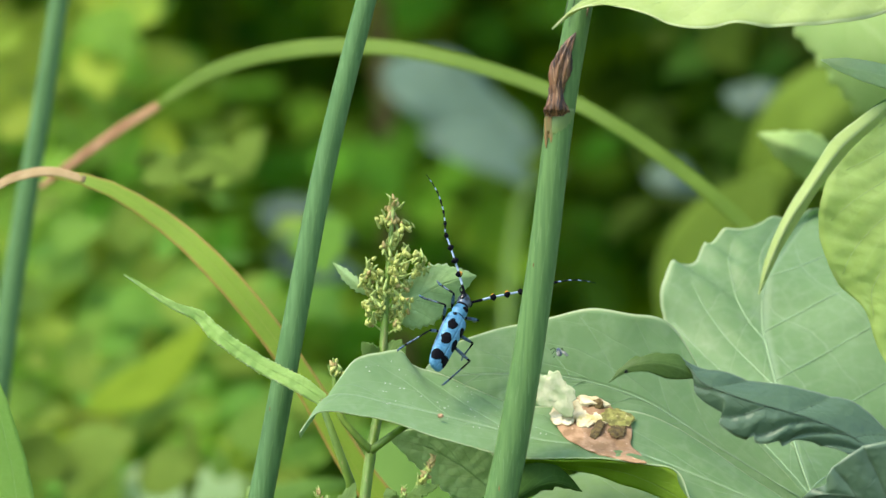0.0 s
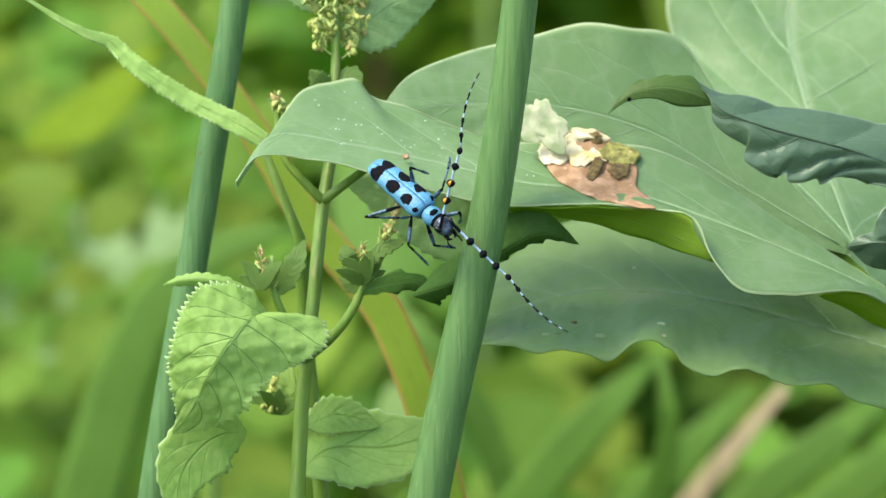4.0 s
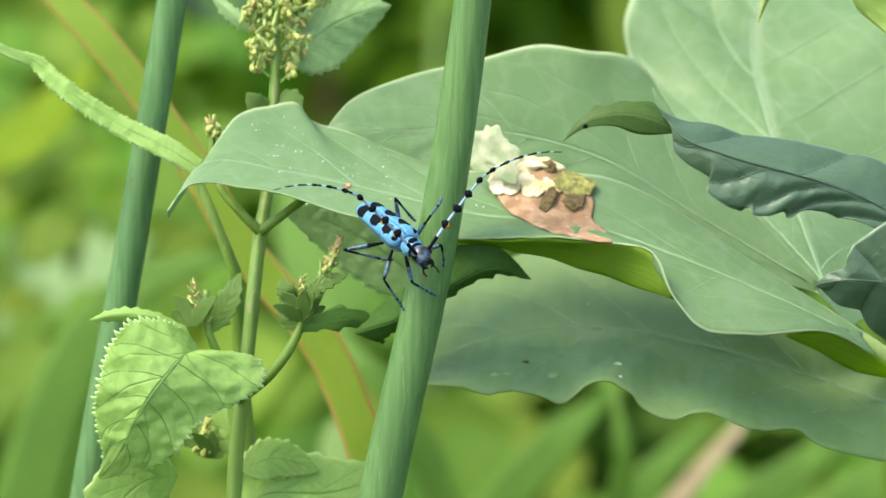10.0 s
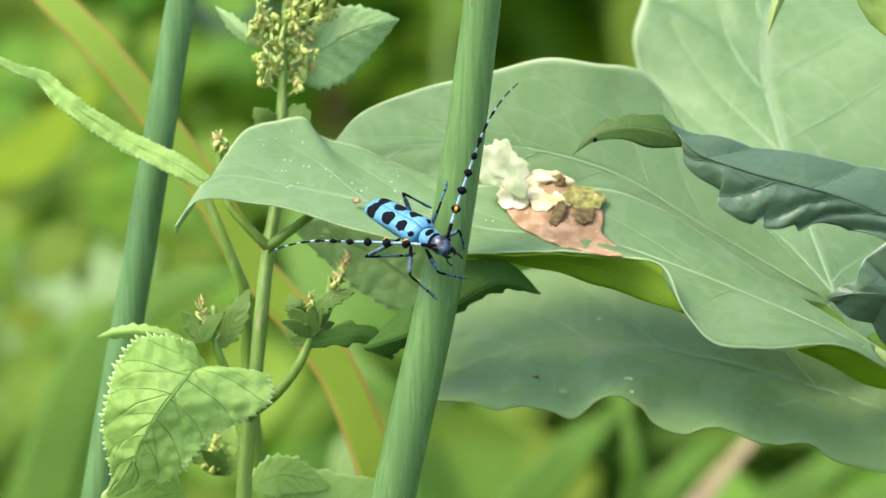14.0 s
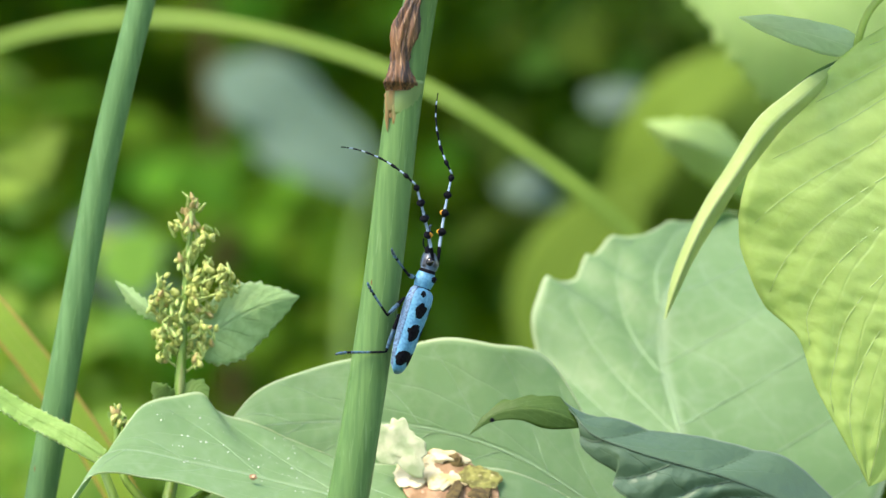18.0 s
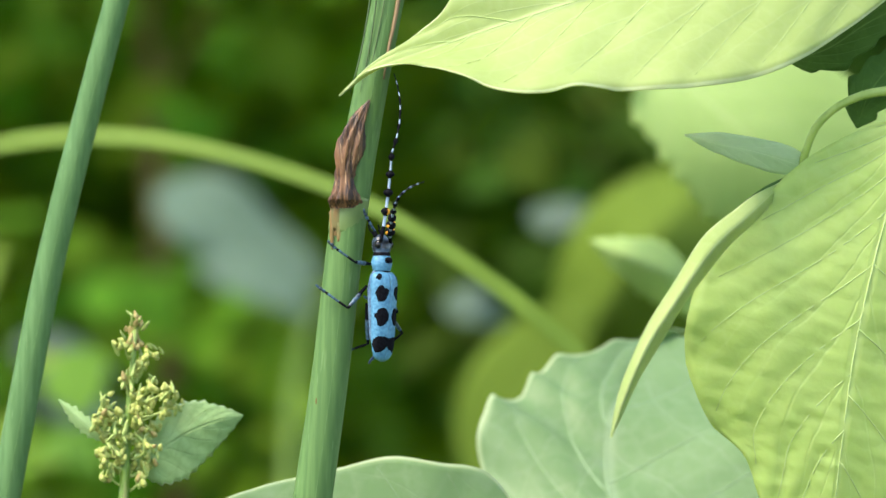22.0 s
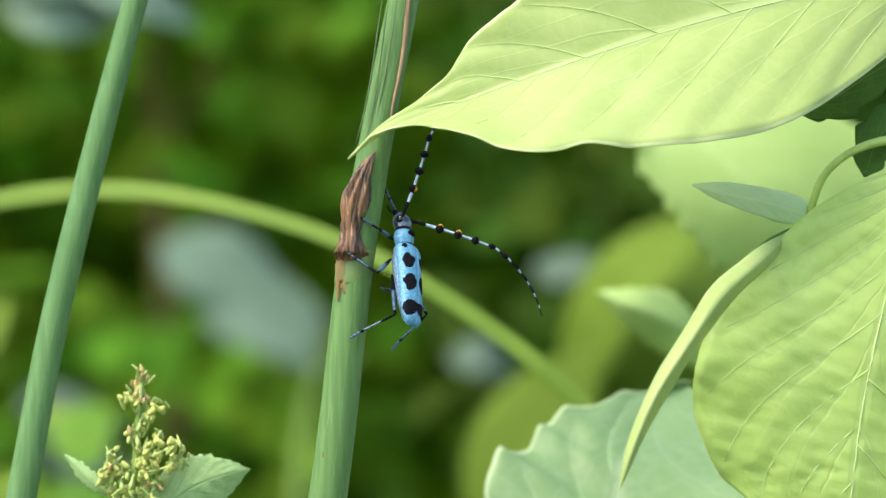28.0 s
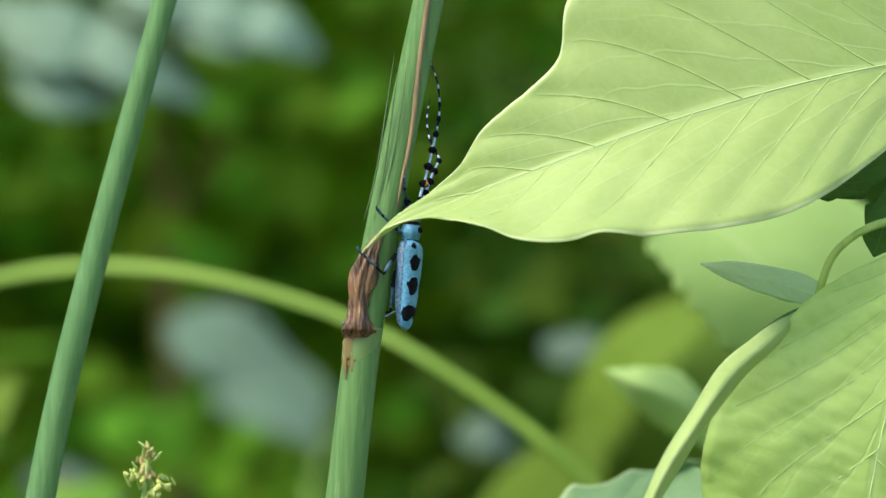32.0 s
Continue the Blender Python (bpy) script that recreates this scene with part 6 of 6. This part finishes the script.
def aim(body, side, angle, deep=0.0):
    """A feeler's turn: its angle on the main plane (0 right, 90 up) and how far it leans from the lens (+) or to it (-)."""
    d = body.to_3x3().normalized().inverted() @ Vector((math.cos(radians(angle)), deep, math.sin(radians(angle))))
    return facing(d, body.to_3x3().normalized().inverted() @ Vector((0, -1, 0.02)))


def motions():
    body_rows = [
        (0, crawl(-20.5, -2.7, -30.5, -24.5, 20, -1, (0.75, -0.6, 0.2))),
        (0.2, crawl(-23.7, -6.6, -33.8, -22.9, 20, 1, (0.6, -0.4, 0.6))),
        (0.6, crawl(-24.2, -9.5, -30.2, -21.6, 20, 1, (0.5, -0.2, 0.8))),
        (0.8, crawl(-30.6, 0.1, -31.9, -21.8, 20, 1, (0.8, -0.5, 0.2))),
        (1, crawl(-25.1, -17, -41.1, -15.9, 18, 1, (0.05, -0.35, 0.9))),
        (1.3, crawl(-20.9, -22.4, -38.9, -20.6, 16, 1, (0.05, -0.3, 0.9))),
        (1.6, crawl(-24.6, -29.8, -30.1, -23.5, 14, 1, (0, -0.2, 1))),
        (2, crawl(-26.5, -29, -30.6, -23.9, 14, 1, (0, -0.15, 1))),
        (2.5, crawl(-24.4, -29.5, -26.1, -24.1, 8, 1, (0, -0.2, 1))),
        (2.7, crawl(-27, -47.7, -27.4, -29.1, 2, 1, (0, -0.8, 0.6))),
        (3, crawl(-33.4, -53.7, -27.9, -31.9, 1, 1, (0, -0.95, 0.3))),
        (3.3, crawl(-27.7, -52.9, -33.2, -28.6, -1, 1, (0.1, -0.95, 0.3))),
        (3.5, crawl(-22.6, -52.6, -37.5, -33.9, -4, 1, (0.2, -0.9, 0.4))),
        (5.5, crawl(-5.4, -57.3, -26.9, -43.7, -8, 1, (0.25, -0.9, 0.4))),
        (6, crawl(-6.3, -59.6, -26.9, -43.6, -8, 1, (0.2, -0.85, 0.5))),
        (7, crawl(-9.9, -58.8, -25.7, -42.9, -9, 1, (0.15, -0.85, 0.5))),
        (8, crawl(-6.4, -56.8, -25.5, -43.5, -9, 1, (0.2, -0.85, 0.5))),
        (9, crawl(-9.6, -55.8, -25, -41.3, -9, 1, (0.15, -0.8, 0.6))),
        (10, crawl(-10.5, -53.6, -25.1, -42.6, -10, 1, (0.2, -0.8, 0.6))),
        (11, crawl(-12.6, -56.3, -24.3, -41.3, -10, 1, (0.15, -0.8, 0.6))),
        (12, crawl(-10.3, -50.7, -25.1, -41.3, -10, 1, (0.2, -0.75, 0.65))),
        (13, crawl(-9.9, -49.7, -26, -39.7, -10, 1, (0.2, -0.75, 0.65))),
        (13.5, crawl(-13.7, -48.2, -25.4, -39.4, -10, 1, (0.2, -0.75, 0.65))),
        (14.2, crawl(-4, -46, -25, -40, -10, 1, (0.1, -0.9, 0.4))),
        (14.9, crawl(0, -30, -20, -48, -10, 1, (0, -1, 0.1))),
        (15.5, crawl(-6.3, -23.5, -12.4, -49.7, -9, -1, (-0.15, -1, 0.1))),
        (16, crawl(-5.9, -16, -13.4, -43.8, -9, -1, (-0.1, -1, 0.1))),
        (16.5, crawl(-1.2, -8.8, -12.6, -33.5, -9, -1, (-0.1, -1, 0.1))),
        (17, crawl(0.2, 0.2, -3.5, -27.6, -9, -1, (0.1, -1, 0.1))),
        (17.5, crawl(4.8, 7, -0.6, -22.6, -9, -1, (0.35, -0.95, 0))),
        (18, crawl(12.1, 13.4, 2.7, -15.6, -5, -1, (0.93, -0.36, 0))),
        (19, crawl(13.3, 23, 6.5, -6.9, -2, -1, (0.98, -0.18, 0))),
        (20, crawl(13.6, 30.6, 11.9, 4.9, -2, -1, (0.95, -0.3, 0))),
        (21, crawl(10.5, 37.3, 11.1, 8.5, -4, -1, (0.6, -0.8, 0))),
        (22, crawl(12.5, 43.2, 12.2, 13.4, -3, -1, (0.7, -0.7, 0))),
        (23, crawl(13.9, 50.7, 10.4, 22.7, -3, -1, (0.6, -0.8, 0))),
        (24, crawl(15.1, 58.7, 13.8, 32.4, -3, -1, (0.65, -0.75, 0))),
        (24.5, crawl(15.6, 58.4, 13.3, 32.1, -3, -1, (0.65, -0.75, 0))),
        (26.5, crawl(15.2, 57.2, 13.5, 31.3, -3, -1, (0.65, -0.75, 0))),
        (27, crawl(15.7, 57.4, 13.9, 31.4, -3, -1, (0.65, -0.75, 0))),
        (28, crawl(15.6, 59, 17.3, 32.8, -2, -1, (0.78, -0.62, 0))),
        (29, crawl(14.8, 59.7, 16.4, 33.7, -2, -1, (0.65, -0.75, 0))),
        (30, crawl(15.1, 62.7, 16.1, 33.2, -2, -1, (0.7, -0.7, 0))),
        (31, crawl(16.9, 69.2, 14.4, 38.1, 0, -1, (0.9, -0.4, 0))),
        (31.5, crawl(17.5, 75.8, 12.9, 44.8, 0, -1, (0.92, -0.3, 0))),
        (32, crawl(16.3, 78.4, 13.9, 48.9, 0, -1, (0.92, -0.3, 0))),
    ]
    walk(beetle, body_rows)
    # angles on the main plane of the two feelers, base and end: left pair, right pair
    feel = (
        (0, (105, 0.2, 110, 0.2), (15, 0.2, 5, 0.3)),
        (0.6, (95, 0.1, 95, 0.2), (75, 0.2, 85, 0.2)),
        (0.8, (35, 0, 35, 0.2), (75, 0.2, 85, 0.2)),
        (1, (-35, -0.2, -30, -0.2), (68, 0.1, 72, 0.2)),
        (1.6, (20, -0.2, 20, -0.2), (145, 0, 155, 0)),
        (2, (28, -0.1, 25, 0), (152, -0.1, 165, 0)),
        (2.5, (52, -0.1, 48, 0), (150, -0.1, 170, 0)),
        (2.7, (-20, -0.3, 0, 0), (205, -0.1, 205, 0)),
        (3, (-70, 0, -74, 0), (174, 0, 177, 0)),
        (3.25, (-68, 0, -76, 0), (118, -0.3, 120, 0)),
        (3.5, (-64, 0, -68, 0), (62, -0.2, 55, 0)),
        (4.2, (-45, 0, -45, 0), (80, -0.2, 85, 0)),
        (4.9, (-22, 0, -22, 0), (100, -0.3, 118, 0)),
        (5.5, (0, 0, -2, 0), (120, -0.3, 150, 0)),
        (6, (42, 0.1, 15, 0), (150, -0.5, 170, 0)),
        (7, (48, 0.2, 15, 0), (140, -0.4, 186, 0)),
        (8, (52, 0.1, 27, 0), (163, -0.4, 188, 0)),
        (9, (55, 0.1, 15, 0), (127, -0.3, 168, 0)),
        (10, (56, 0, 15, 0), (130, -0.4, 178, 0)),
        (11, (45, 0.1, 12, 0), (143, -0.4, 188, 0)),
        (12, (50, 0, 28, 0), (228, -0.9, 240, -0.3)),
        (13, (70, 0, 40, 0), (192, -0.9, 205, -0.3)),
        (13.5, (72, 0, 45, 0), (215, -1.2, 230, -0.6)),
        (14.2, (80, 0, 70, 0), (155, -0.3, 165, 0)),
        (14.9, (105, 0, 105, 0), (85, -0.3, 85, 0)),
        (15.5, (120, 0, 150, 0), (28, 0, 2, 0)),
        (16, (101, 0, 125, 0), (30, 0, 2, 0)),
        (16.5, (105, 0, 122, 0), (15, 0, -5, 0)),
        (17, (120, 0, 152, 0), (58, 0.2, 54, 0.6)),
        (17.5, (145, 0, 178, 0), (76, 0, 80, 0)),
        (18, (100, -0.6, 155, 0), (84, 0, 98, 0)),
        (19, (90, 0, 106, 0.1), (8, 0, -38, 0)),
        (20, (82, 0, 118, 0.1), (12, 0, -45, 0)),
        (21, (80, 0, 95, 0.2), (8, -2.0, -70, -1.0)),
        (22, (80, 0, 90, 0.2), (95, -3.0, 60, -2.5)),
        (23, (73, 0, 88, 0.2), (0, -2.2, -85, -0.8)),
        (24, (68, 0, 95, 0.3), (-8, -0.2, -68, 0)),
        (24.5, (55, 0, 60, 0.3), (-20, 0, -60, 0)),
        (26.5, (48, 0.2, 50, 0.4), (-40, -0.5, -105, 0)),
        (27, (52, 0.2, 55, 0.4), (-30, -1.8, -105, -0.6)),
        (28, (68, 0.2, 70, 0.4), (-15, 0, -58, 0)),
        (29, (65, 0.2, 70, 0.4), (5, -2.2, -90, -0.8)),
        (30, (65, 0.2, 70, 0.4), (95, -1.8, 100, -1.8)),
        (31, (10, -0.25, 2, -0.2), (72, 0.3, 78, 0.4)),
        (31.5, (65, 0.2, 70, 0.3), (70, 0.3, 80, 0.4)),
        (32, (72, 0.3, 98, 0.3), (74, 1.0, 100, 0.8)),
    )
    for s in (-1, 1):
        ob, end, tip = FEELERS[s]
        rows_a, rows_b = [], []
        for row in feel:
            t = row[0]
            a0, d0, a1, d1 = row[1] if s < 0 else row[2]
            body = between(body_rows, t)
            # the feelers curl the other way while the beetle hangs head down
            turn = np.interp(t, (3.5, 5.5, 13.5, 15.5), (0.0, 180.0, 180.0, 0.0))
            base = aim(body, s, a0, d0) @ Matrix.Rotation(radians(turn), 3, "Y")
            a1 = a1 + s * 18 * math.cos(radians(turn))
            local = body.to_3x3().normalized().inverted()
            out = local @ Vector((math.cos(radians(a1)), d1, math.sin(radians(a1))))
            lens = base.inverted() @ (local @ Vector((0, -1, 0.02)))
            curl = Matrix.Rotation(radians(turn), 3, "Y")
            rows_a.append((t, Matrix.LocRotScale(ob.location.copy(), base.to_quaternion(), None)))
            rows_b.append((t, Matrix.LocRotScale(tip, (facing(base.inverted() @ out, lens) @ curl).to_quaternion(), None)))
        walk(ob, rows_a)
        walk(end, rows_b)
    times = [0.0, 0.3, 0.6, 0.9, 1.2, 1.5, 1.8, 2.1, 2.4, 2.7, 3.0, 3.3] + [3.6 + 0.55 * k for k in range(52)]
    set_legs(body_rows, times[:-1] + [32.0])
    rest = at(5.6, -19, 27)
    away = ((0, rest), (0.7, rest), (0.9, rest + Vector((0.02, 0.03, 0.03))), (1.2, Vector((0.35, 0.5, 0.95))), (1.5, Vector((0.8, 1.6, 0.6))), (1.9, Vector((0.9, 2.6, 0.002))), (32, Vector((0.9, 2.6, 0.002))))
    walk(fly, [(t, Matrix.Translation(p) @ pose(0, 0, 0, 45, 0, 30)) for t, p in away])
    # the broad leaf over the stalk sinks a little, and sways
    walk(top_leaf, [(t, Matrix.Translation(LEAF_FOOT) @ pose(0, 0, 0, 0, a, 0)) for t, a in ((0, 2.6), (3, 2.6), (16, 2.9), (19, 2.8), (20, 2.6), (21, 2.5), (22, 2.5), (23, 2.4), (24, 1.9), (24.5, 2.0), (26.5, 1.7), (27, 1.8), (28, 1.5), (29, 1.4), (30, 1.3), (31, 0.7), (31.5, 0.4), (32, 0))])


motions()
